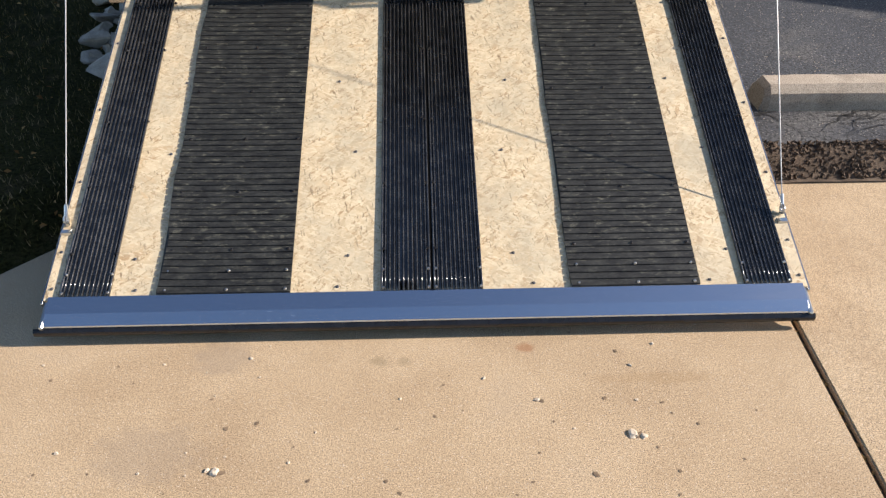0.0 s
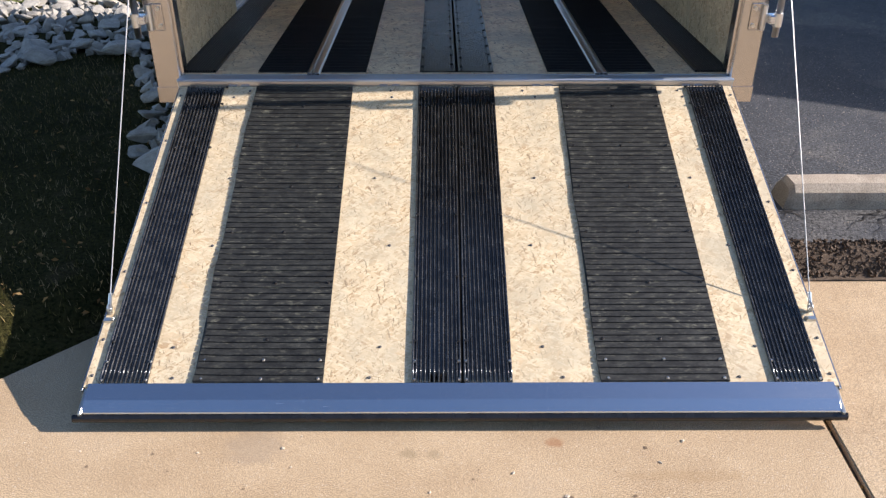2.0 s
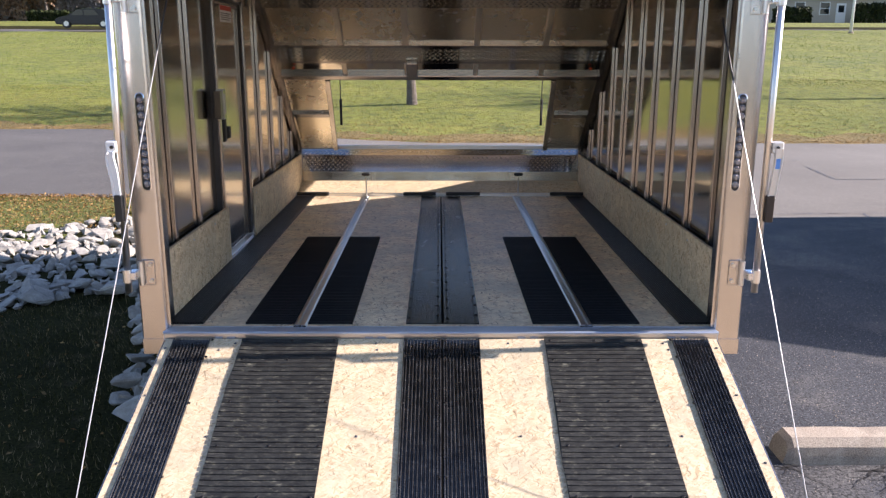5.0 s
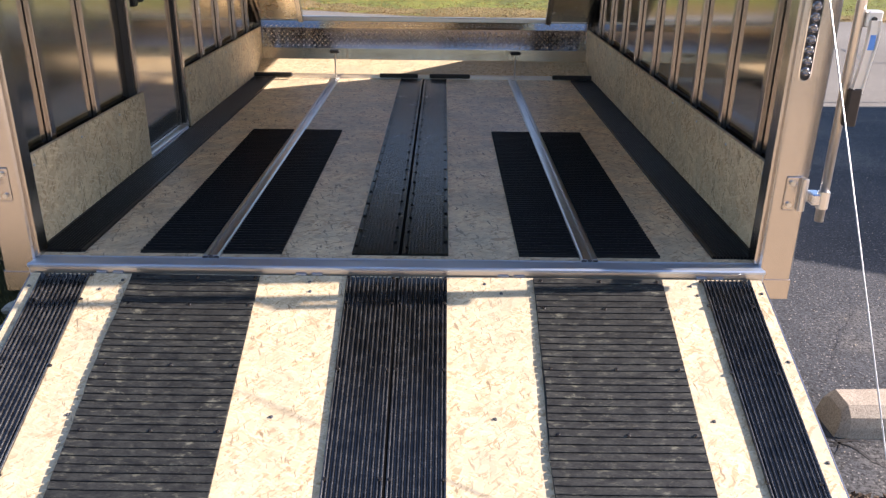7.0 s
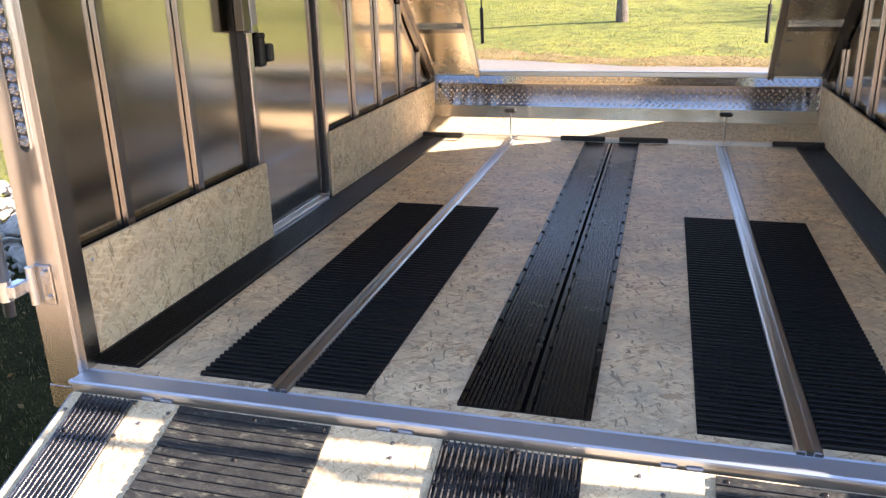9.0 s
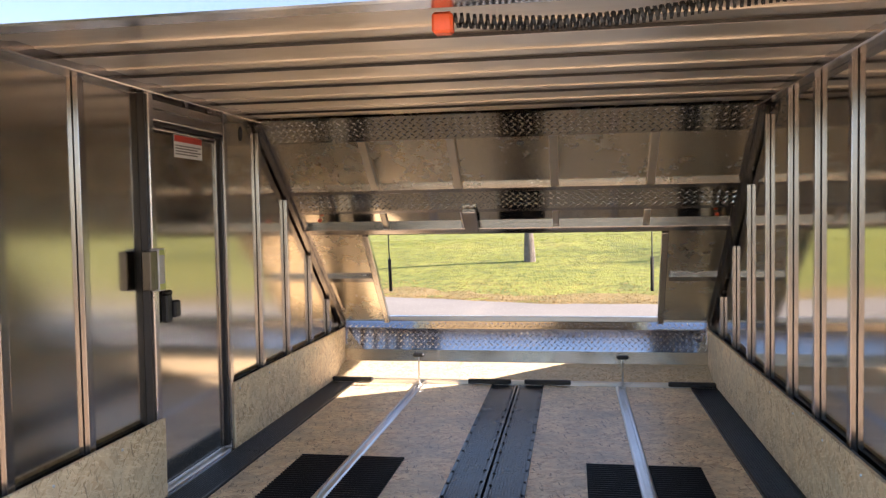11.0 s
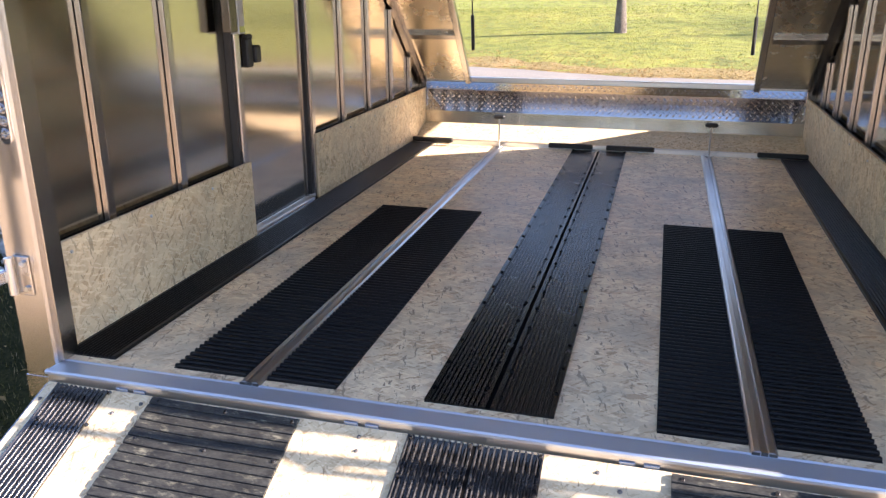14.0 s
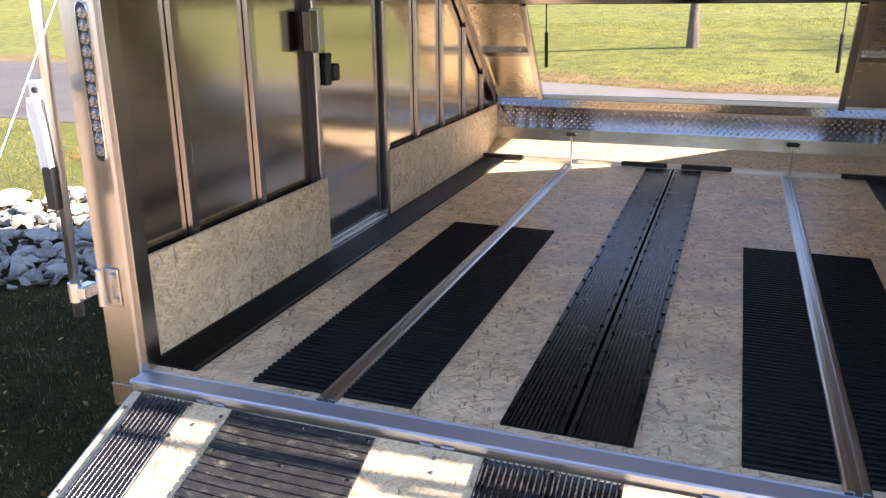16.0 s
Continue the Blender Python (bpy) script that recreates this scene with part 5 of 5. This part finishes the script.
for i in range(segs + 1):
    f = i / segs
    x = f * L
    chamf = max(0.0, 1 - min(x, L - x) / 0.05) ** 2
    rows_v.append([bm.verts.new((x + (0.022 * w / 0.114 if i == 0 else 0), u * (1 - 0.12 * chamf), w * (1 - 0.22 * chamf) + (0.003 * noise.noise((x * 9, u * 20, w * 20)) if w > 0 else 0))) for u, w in prof])
for p, q in zip(rows_v, rows_v[1:]):
    for k in range(n - 1):
        bm.faces.new((p[k], p[k + 1], q[k + 1], q[k]))
bm.faces.new(rows_v[0])
bm.faces.new(rows_v[-1][::-1])
bmesh.ops.recalc_face_normals(bm, faces=bm.faces)
stop = new("parking_stop", done("parking_stop", bm, M_STOP))
stop.matrix_basis = pose(1.450, -0.108, 0.1)
tagged(stop, "weathered tan concrete parking stop on asphalt", "parking stop")

# ---- shade caster added beyond the lot, out of view ----
nb = empty("building", 9.5, 3.7, 0.1, label="plain unseen block shaped to cast the shade on the lot", category="building")
# outline is fitted to the edges of the shade on the lot
outline = [(0.2, 0.0), (0.2, 1.63), (3.0, 4.25), (5.25, 4.25), (5.25, 0.0)]
bm = bmesh.new()
ends = [[bm.verts.new((x, y, z)) for y, z in outline] for x in (7.5, 11.0)]
for e in ends:
    bm.faces.new(e)
for i in range(5):
    bm.faces.new((ends[0][i], ends[0][(i + 1) % 5], ends[1][(i + 1) % 5], ends[1][i]))
bmesh.ops.recalc_face_normals(bm, faces=bm.faces)
part("wall", bm, M_WALL, nb)

# ---- rocks ----


def rock_mesh(seed, fine=3):
    """A broken block: the hull of scattered points, its edges knocked off."""
    rr = random.Random(seed * 7 + 1)
    bm = bmesh.new()
    for _ in range(13 if fine > 2 else 9):
        d = Vector((rr.gauss(0, 1), rr.gauss(0, 1), rr.gauss(0, 0.8))).normalized()
        bm.verts.new(Vector((d.x, d.y, d.z * 0.8)) * rr.uniform(0.40, 0.52))
    bmesh.ops.convex_hull(bm, input=bm.verts[:])
    for v in [v for v in bm.verts if not v.link_faces]:
        bm.verts.remove(v)
    if fine > 2:
        bmesh.ops.dissolve_limit(bm, angle_limit=radians(14), verts=bm.verts[:], edges=bm.edges[:])
        bmesh.ops.bevel(bm, geom=bm.edges[:], offset=0.035, segments=2, affect="EDGES")
    bmesh.ops.recalc_face_normals(bm, faces=bm.faces)
    return done("rock", bm, M_ROCK)


ROCKS = [rock_mesh(s) for s in range(14)]
BED = [(-1.28, 0.22), (-1.62, 0.28), (-1.72, 1.05), (-2.02, 1.70), (-2.28, 2.35), (-2.72, 2.42), (-3.2, 1.95), (-3.75, 1.35), (-4.7, 0.35), (-6.6, 0.9), (-5.7, 2.35), (-4.55, 4.1), (-3.5, 4.95), (-2.6, 5.15), (-1.30, 5.3)]


def inside(x, y, poly):
    hit = False
    for (x0, y0), (x1, y1) in zip(poly, poly[1:] + poly[:1]):
        if (y0 > y) != (y1 > y) and x < (x1 - x0) * (y - y0) / (y1 - y0) + x0:
            hit = not hit
    return hit


rr = random.Random(21)
placed = []
tries = 0
while len(placed) < 300 and tries < 60000:
    tries += 1
    x, y = rr.uniform(-6.6, -1.3), rr.uniform(0.1, 5.3)
    if not inside(x, y, BED):
        continue
    s = rr.choice((0.13, 0.15, 0.17, 0.20, 0.24, 0.29)) * rr.uniform(0.9, 1.15)
    if x > -2.2:
        s *= 0.85
    if y > 3.2:
        s = min(s, 0.19)
    if any((x - a) ** 2 + (y - b) ** 2 < (0.40 * (s + c)) ** 2 for a, b, c in placed):
        continue
    placed.append((x, y, s))
for x, y, s in placed:
    ob = new("rock", rr.choice(ROCKS))
    z = float(ground_z(x, y)) + s * 0.20
    ob.matrix_basis = pose(x, y, z, rr.uniform(-25, 25), rr.uniform(-25, 25), rr.uniform(0, 360)) @ Matrix.Diagonal((s * rr.uniform(1.1, 1.6), s, s * rr.uniform(0.45, 0.8), 1))
    tagged(ob, "angular pale grey limestone landscape rock", "rock", "limestone rocks beside the trailer")


def scatter_rocks(count, sizes):
    verts, faces = [], []
    low = [rock_mesh(s, 2) for s in range(5)]
    base = [np.array([v.co[:] for v in m.vertices]) for m in low]
    polys = [[tuple(p.vertices) for p in m.polygons] for m in low]
    made = 0
    while made < count:
        x, y = rr.uniform(-6.6, -1.3), rr.uniform(0.05, 5.3)
        if not inside(x, y, BED):
            continue
        k = rr.randrange(5)
        s = rr.uniform(*sizes)
        m = np.array((pose(x, y, float(ground_z(x, y)) + s * 0.15, rr.uniform(0, 90), 0, rr.uniform(0, 360)) @ Matrix.Scale(s, 4)))
        n = len(verts)
        verts += (base[k] @ m[:3, :3].T + m[:3, 3]).tolist()
        faces += [tuple(n + i for i in p) for p in polys[k]]
        made += 1
    return mesh_of("rock_fill", verts, faces, M_ROCK)


tagged(new("rock_fill", scatter_rocks(1700, (0.06, 0.14))), "small broken limestone filling between larger rocks", "gravel", kind="stuff")

# ---- grass ----


def blades(name, count, region, height, width, seed, material=None, lift=0.0, flat=0.55):
    """Many single blades rooted in the ground where region(x, y) holds."""
    g = np.random.RandomState(seed)
    x0, x1, y0, y1, keep = region
    x, y = g.uniform(x0, x1, count), g.uniform(y0, y1, count)
    ok = keep(x, y)
    x, y = x[ok], y[ok]
    n = len(x)
    z = ground_z(x, y) + lift
    a = g.uniform(0, 2 * np.pi, n)
    h = height * g.uniform(0.5, 1.3, n)
    lean = h * flat * g.uniform(0.2, 1.6, n)
    b = g.uniform(0, 2 * np.pi, n)
    w = width * g.uniform(0.6, 1.3, n)
    p0 = np.stack([x - np.cos(a) * w, y - np.sin(a) * w, z - 0.005], 1)
    p1 = np.stack([x + np.cos(a) * w, y + np.sin(a) * w, z - 0.005], 1)
    p2 = np.stack([x + np.cos(b) * lean, y + np.sin(b) * lean, z + h], 1)
    verts = np.stack([p0, p1, p2], 1).reshape(-1, 3)
    me = bpy.data.meshes.new(name)
    me.vertices.add(3 * n)
    me.vertices.foreach_set("co", verts.ravel())
    me.loops.add(3 * n)
    me.loops.foreach_set("vertex_index", np.arange(3 * n, dtype=np.int32))
    me.polygons.add(n)
    me.polygons.foreach_set("loop_start", np.arange(0, 3 * n, 3, dtype=np.int32))
    me.update(calc_edges=True)
    me.validate()
    me.materials.append(material or M_GRASS)
    return new(name, me)


def free_near(x, y):
    ok = (y > slab_edge(x) + 0.05) & (x < -1.2) & (y < road_near(x) - 0.05)
    bed = np.array([inside(a, b, BED) for a, b in zip(x, y)])
    return ok & ~bed


tagged(blades("grass", 90000, (-6.0, -1.22, -1.8, 6.4, free_near), 0.028, 0.0018, 1, M_SHORT), "short thin mown grass, dark tones holding the trailer's shade", "grass", kind="stuff")
tagged(blades("grass", 90000, (-13, -3.0, 2.0, 8.0, lambda x, y: (y < road_near(x) - 0.05) & (y > -1.0 * x * 0.2 + 2.2) & ~np.array([inside(a, b, BED) for a, b in zip(x, y)])), 0.030, 0.0050, 2, M_VERGE_GRASS), "sunlit mown grass strip beside the road", "grass", kind="stuff")
tagged(blades("grass", 130000, (-40, 40, 22, 56, lambda x, y: np.abs(x) < y * 0.75), 0.05, 0.014, 5, M_FAR_GRASS), "sunlit lawn on the far slope", "grass", kind="stuff")
tagged(blades("grass", 330000, (-16, 15, 12.4, 24, lambda x, y: (y > lawn_start(x)) & (0.5 + 0.5 * np.sin(x * 377.7 + y * 911.3) < 0.12 + 0.9 * smooth01((y - lawn_start(x) - 0.2) / 2.6))), 0.03, 0.006, 3), "sunlit green lawn rising beyond the road", "grass", kind="stuff")


def leaf_litter(name, count, region, seed, size=0.02):
    g = random.Random(seed)
    verts, faces = [], []
    x0, x1, y0, y1 = region
    for _ in range(count):
        x = g.uniform(x0, x1)
        y = (float(lawn_start(x)) if y0 > 10 else y0) + (y1 - y0) * g.random() ** 2
        z = float(ground_z(x, y)) + g.uniform(0.01, 0.05)
        m = pose(x, y, z, g.uniform(-40, 40), g.uniform(-40, 40), g.uniform(0, 360))
        s = size * g.uniform(0.5, 1.4)
        n = len(verts)
        verts += [m @ Vector(p) for p in ((-s, 0, 0), (0, -s * 0.6, 0.004), (s, 0, 0), (0, s * 0.6, 0.004))]
        faces.append((n, n + 1, n + 2, n + 3))
    return new(name, mesh_of(name, verts, faces, M_FALLEN))


tagged(leaf_litter("fallen_leaves", 17000, (-14, 14, 13.0, 15.2), 6, 0.015), "brown fallen leaves along the lawn edge", "leaves", kind="stuff")
tagged(leaf_litter("fallen_leaves", 9000, (-6.5, -1.25, 6.36, 4.5), 12, 0.014), "brown leaves and dry grass before the road", "leaves", kind="stuff")
tagged(leaf_litter("fallen_leaves", 520, (-5, -1.3, -0.9, 2.0), 8, 0.012), "a few brown fallen leaves on shaded grass", "leaves", kind="stuff")


def crumbs(name, count, region, seed, size):
    g = random.Random(seed)
    verts, faces = [], []
    for _ in range(count):
        x, y = g.uniform(region[0], region[1]), g.uniform(region[2], region[3])
        s = size * g.uniform(0.3, 1.4)
        m = pose(x, y, 0.010 + 0.088 * float(smooth01((y + 0.63) / 0.14)) + s * 0.5, g.uniform(0, 360), g.uniform(0, 360), g.uniform(0, 360))
        n = len(verts)
        verts += [m @ Vector(p) for p in ((-s, -s * 0.5, -s * 0.4), (s, -s * 0.6, -s * 0.3), (0, s, -s * 0.2), (s * 0.2, 0, s * 0.8))]
        faces += [(n, n + 1, n + 2), (n, n + 1, n + 3), (n + 1, n + 2, n + 3), (n, n + 2, n + 3)]
    return new(name, mesh_of(name, verts, faces, M_DIRT))


strip = sheet("soil_strip", np.arange(1.16, 9.1, 0.12), np.linspace(-0.63, -0.485, 8), lambda x, y: 0.010 + 0.088 * smooth01((y + 0.63) / 0.13) + 0.006 * np.sin(x * 23 + y * 40) * np.sin(x * 7.3), M_DIRT)
tagged(new("soil_strip", strip), "bare brown soil between concrete and asphalt", "soil", kind="structure")


def grit(count, seed):
    """Loose pale chippings on the worn asphalt."""
    g = random.Random(seed)
    verts, faces = [], []
    for _ in range(count):
        x, y = g.uniform(1.3, 4.6), g.uniform(-0.42, 4.8)
        s = 0.0026 * g.uniform(0.3, 1.3) ** 2
        m = pose(x, y, 0.1045 + s * 0.3, g.uniform(0, 360), g.uniform(0, 360), g.uniform(0, 360))
        n = len(verts)
        verts += [m @ Vector(p) for p in ((-s, -s * 0.5, -s * 0.4), (s, -s * 0.6, -s * 0.3), (0, s, -s * 0.2), (s * 0.2, 0, s * 0.8))]
        faces += [(n, n + 1, n + 2), (n, n + 1, n + 3), (n + 1, n + 2, n + 3), (n, n + 2, n + 3)]
    return new("loose_chippings", mesh_of("loose_chippings", verts, faces, M_STOP))


tagged(grit(2600, 9), "small pale chippings on worn asphalt", "grit", kind="stuff")
tagged(crumbs("dirt_strip", 5200, (1.2, 3.6, -0.615, -0.465), 5, 0.008), "brown soil and leaf crumbs between concrete and asphalt", "soil", kind="stuff")


verts, faces = [], []
for i, x in enumerate(np.arange(-60, 60, 0.25)):
    b = float(lawn_start(x)) + 0.05 * math.sin(x * 2.1) + 0.04 * math.sin(x * 5.3)
    w = 0.95 + 0.7 * noise.noise((x * 0.5, 3.0, 0.0)) + 0.35 * noise.noise((x * 2.0, 7.0, 0.0))
    b += 0.06 * noise.noise((x * 5.0, 1.0, 0.0))
    for k, f in enumerate((-0.06, 0.25, 0.6, 1.0)):
        y = b + w * f
        verts.append((x, y, max(0.106, float(ground_z(x, y)) + 0.017)))
    if i:
        n = len(verts) - 8
        faces += [(n + k, n + 4 + k, n + 5 + k, n + 1 + k) for k in range(3)]
tagged(new("lawn_edge", mesh_of("lawn_edge", verts, faces, M_EDGE, True)), "thin dry grass and earth along the lawn edge", "soil", kind="structure")

# ---- trees ----
def tree(x, y, height, seed, radius, leaf=0.047, label="young lawn tree with a grey-brown trunk", group="lawn trees", material=None, spread=0.22):
    g = random.Random(seed)
    z = float(ground_z(x, y))
    root = empty("tree", x, y, z, label=label, category="tree", group=group)
    trunk = bmesh.new()
    pts = [Vector((x, y, z - 0.1))]
    for k in range(1, 8):
        pts.append(Vector((x + g.uniform(-0.04, 0.04) * k * 0.5, y + g.uniform(-0.04, 0.04) * k * 0.5, z + height * 0.72 * k / 7)))
    rad = [radius * (1.25 if k == 0 else 1 - 0.11 * k) for k in range(8)]
    for k in range(7):
        rod(trunk, pts[k], pts[k + 1], rad[k], rad[k + 1], sides=12, caps=False)
    tips = []
    for k in range(26):
        i = g.randint(3, 6)
        p = pts[i].lerp(pts[i + 1], g.random())
        a = g.uniform(0, 6.28)
        ln = height * g.uniform(0.16, 0.34)
        q = p + Vector((math.cos(a) * ln, math.sin(a) * ln, ln * g.uniform(0.5, 1.2)))
        rod(trunk, p, q, radius * 0.24, radius * 0.06, sides=6, caps=False)
        tips += [p.lerp(q, f) for f in (0.5, 0.75, 1.0)]
        for _ in range(2):
            s = p.lerp(q, g.uniform(0.4, 0.9))
            e = s + Vector((g.uniform(-1, 1), g.uniform(-1, 1), g.uniform(0.1, 0.9))) * ln * 0.45
            rod(trunk, s, e, radius * 0.09, radius * 0.03, sides=5, caps=False)
            tips.append(e)
    part("trunk", trunk, M_BARK, root, "grey-brown bark", smooth=True)
    verts, faces = [], []
    for p in tips:
        for _ in range(26):
            c = p + Vector((g.gauss(0, spread), g.gauss(0, spread), g.gauss(0, spread)))
            m = Matrix.Translation(c) @ Euler((g.uniform(0, 6), g.uniform(0, 6), g.uniform(0, 6))).to_matrix().to_4x4()
            s = leaf * g.uniform(0.75, 1.3)
            n = len(verts)
            verts += [m @ Vector(v) for v in ((-s, 0, 0), (0, -s * 0.6, 0.01), (s, 0, 0), (0, s * 0.6, 0.01))]
            faces.append((n, n + 1, n + 2, n + 3))
    part("crown", mesh_of("crown", verts, faces, material or M_LEAF), None, root, "sparse autumn foliage")


tree(-0.72, 18.0, 6.5, 31, 0.125)
tree(15.0, 19.5, 7.5, 47, 0.16)

for k, (x, y, h) in enumerate(((-50.0, 84, 8.5), (-46.0, 80, 7.0), (-42.5, 83, 9.0), (-39.0, 79, 6.5), (-35.5, 82, 8.0), (-31.0, 84, 9.0), (-26.0, 86, 8.0), (-56.0, 82, 7.5))):
    tree(x, y, h, 90 + k, 0.16, 0.16, "distant autumn tree with rust-brown foliage", "trees across the street", M_RUST, 0.55)


def hedge(x, y, length, high, seed, label="dark green clipped hedge before a house", category="hedge", material=None, leaf=0.20, count=1500, group="hedges by the houses"):
    """A clipped dark shrub row of many small leaves round a woody core."""
    g = random.Random(seed)
    z = float(ground_z(x, y))
    root = empty("hedge", x, y, z, label=label, category=category, group=group)
    part("core", boxes((x - length / 2 + 0.2, x + length / 2 - 0.2, y - 0.4, y + 0.4, z - 0.05, z + high * 0.62)), M_BARK, root)
    verts, faces = [], []
    for _ in range(count):
        a = g.uniform(0, math.pi)
        c = Vector((x + g.uniform(-0.5, 0.5) * length, y - 0.6 * math.cos(a), z + high * (0.03 + 0.97 * g.random() ** 0.8) * (0.8 + 0.2 * math.sin(a))))
        m = Matrix.Translation(c) @ Euler((g.uniform(0, 6), g.uniform(0, 6), g.uniform(0, 6))).to_matrix().to_4x4()
        s = leaf * g.uniform(0.7, 1.4)
        n = len(verts)
        verts += [m @ Vector(v) for v in ((-s, 0, 0), (0, -s * 0.6, 0.02), (s, 0, 0), (0, s * 0.6, 0.02))]
        faces.append((n, n + 1, n + 2, n + 3))
    part("foliage", mesh_of("foliage", verts, faces, material or M_HEDGE), None, root)


for k, (x, y, length, high) in enumerate(((-33.0, 78, 5, 1.3), (-38.0, 77.5, 4, 1.0), (35.3, 79, 3.4, 1.6), (43.0, 79, 2.8, 2.0), (46.6, 79, 3.2, 2.0), (51.0, 79, 3.4, 1.8))):
    hedge(x, y, length, high, 200 + k)
for k in range(9):
    hedge(-58.0 + 3.6 * k, 80.5 + 1.2 * (k % 2), 4.4, 3.6 + 1.3 * ((k * 7) % 4) / 3, 300 + k, "dense rust-brown autumn shrub", "shrub", M_RUST if k % 3 else M_TWIG, 0.22, 1900, "shrubs across the street")


def house(x0, x1, y, floor_z, high):
    """A single-storey sided house: walls of lapped boards, gabled roof, windows and a door facing the street."""
    root = empty("house", (x0 + x1) / 2, y + 4, floor_z, label="single-storey beige sided house across the street", category="house", group="houses across the street")
    wall = part("wall", boxes((x0, x1, y, y + 8, floor_z - 0.3, floor_z + high)), M_SIDING, root)
    lap = boxes((x0, x1, y - 0.03, y + 0.0, 0, 0.17))
    for v in lap.verts:
        if v.co.z > 0.1 and v.co.y < y - 0.01:
            v.co.y = y - 0.008
    board_mesh = done("siding_board", lap, M_SIDING)
    for k in range(int(high / 0.18)):
        part("siding_board", board_mesh, None, wall, m=pose(0, 0, floor_z + 0.02 + 0.18 * k))
    mid, over = y + 4.0, 0.5
    bm = bmesh.new()
    prof = [(y - over, floor_z + high - 0.05), (mid, floor_z + high + 2.2), (y + 8 + over, floor_z + high - 0.05), (y + 8 + over, floor_z + high + 0.12), (mid, floor_z + high + 2.4), (y - over, floor_z + high + 0.12)]
    ends = [[bm.verts.new((x, a, b)) for a, b in prof] for x in (x0 - 0.4, x1 + 0.4)]
    for e in ends:
        bm.faces.new(e)
    for i in range(6):
        bm.faces.new((ends[0][i], ends[0][(i + 1) % 6], ends[1][(i + 1) % 6], ends[1][i]))
    bmesh.ops.recalc_face_normals(bm, faces=bm.faces)
    part("roof", bm, M_ROOF, root, "grey shingled roof")
    for wx in (x0 + 4.3, x0 + 6.9, x0 + 17.0):
        w = part("window", boxes((wx - 0.55, wx + 0.55, y - 0.07, y + 0.02, floor_z + 0.95, floor_z + 2.25), bevel=0.01), M_WHITE, root, "white framed window")
        part("pane", boxes((wx - 0.46, wx + 0.46, y - 0.075, y - 0.071, floor_z + 1.03, floor_z + 1.58)), M_GLASS, w)
        part("pane", boxes((wx - 0.46, wx + 0.46, y - 0.075, y - 0.071, floor_z + 1.63, floor_z + 2.17)), M_GLASS, w)
    dx = x0 + 8.6
    d = part("door", boxes((dx - 0.5, dx + 0.5, y - 0.08, y + 0.02, floor_z, floor_z + 2.1), bevel=0.01), M_WHITE, root, "pale front door")
    part("door_pane", boxes((dx - 0.3, dx + 0.3, y - 0.085, y - 0.081, floor_z + 1.2, floor_z + 1.9)), M_GLASS, d)


house(33.0, 60.0, 82.0, 4.95, 2.7)
pz = float(ground_z(27.8, 52.0))
post_far = empty("street_post", 27.8, 52.0, pz, label="slim white street post standing on the lawn", category="post")
part("pole", rod(bmesh.new(), (27.8, 52.0, pz - 0.1), (27.8, 52.0, pz + 4.5), 0.10, 0.07, sides=12), M_WHITE, post_far, smooth=True)
part("collar", rod(bmesh.new(), (27.8, 52.0, pz - 0.1), (27.8, 52.0, pz + 0.12), 0.17, sides=12), M_STOP, post_far)

# ---- distant parked car ----
CX, CY, CZ = -26.6, 59.5, 3.70
car = empty("car", CX, CY, CZ, label="dark blue hatchback on the distant street", category="car")
bm = bmesh.new()
side = [(-2.2, 0.28), (-2.25, 0.60), (-2.05, 0.78), (-1.25, 0.92), (-0.5, 1.38), (0.6, 1.45), (1.45, 1.38), (1.95, 1.02), (2.12, 0.92), (2.15, 0.55), (2.08, 0.28)]
lo = [bm.verts.new((CX + a, CY - 0.88, CZ + b)) for a, b in side]
hi = [bm.verts.new((CX + a, CY + 0.88, CZ + b)) for a, b in side]
bm.faces.new(lo)
bm.faces.new(hi[::-1])
for i in range(len(side)):
    j = (i + 1) % len(side)
    bm.faces.new((lo[i], lo[j], hi[j], hi[i]))
bmesh.ops.recalc_face_normals(bm, faces=bm.faces)
bmesh.ops.bevel(bm, geom=bm.edges[:], offset=0.05, segments=2, affect="EDGES")
part("body", bm, M_CARPAINT, car, smooth=False)
for a, b in ((-1.0, -0.08), (0.0, 0.75)):
    q = bmesh.new()
    t0 = 0.28 if a < -0.5 else 0.0
    vs = [q.verts.new((CX + p, CY - 0.885, CZ + z)) for p, z in ((a, 0.93), (b + (0.35 if b > 0.5 else 0), 0.95), (b, 1.33), (a + 0.45 if a < -0.5 else a, 1.33))]
    f = q.faces.new(vs)
    part("side_window", q, M_GLASS, car)
part("tail_light", boxes((CX + 1.93, CX + 2.10, CY - 0.90, CY - 0.80, CZ + 0.82, CZ + 1.0), bevel=0.01), M_RED, car, "red tail light")
for a in (-1.38, 1.38):
    w = part("wheel", rod(bmesh.new(), (CX + a, CY - 0.90, CZ + 0.32), (CX + a, CY - 0.68, CZ + 0.32), 0.32, sides=20), M_BLACK, car)
    part("rim", rod(bmesh.new(), (CX + a, CY - 0.91, CZ + 0.32), (CX + a, CY - 0.72, CZ + 0.32), 0.19, sides=14), M_STEEL, w)
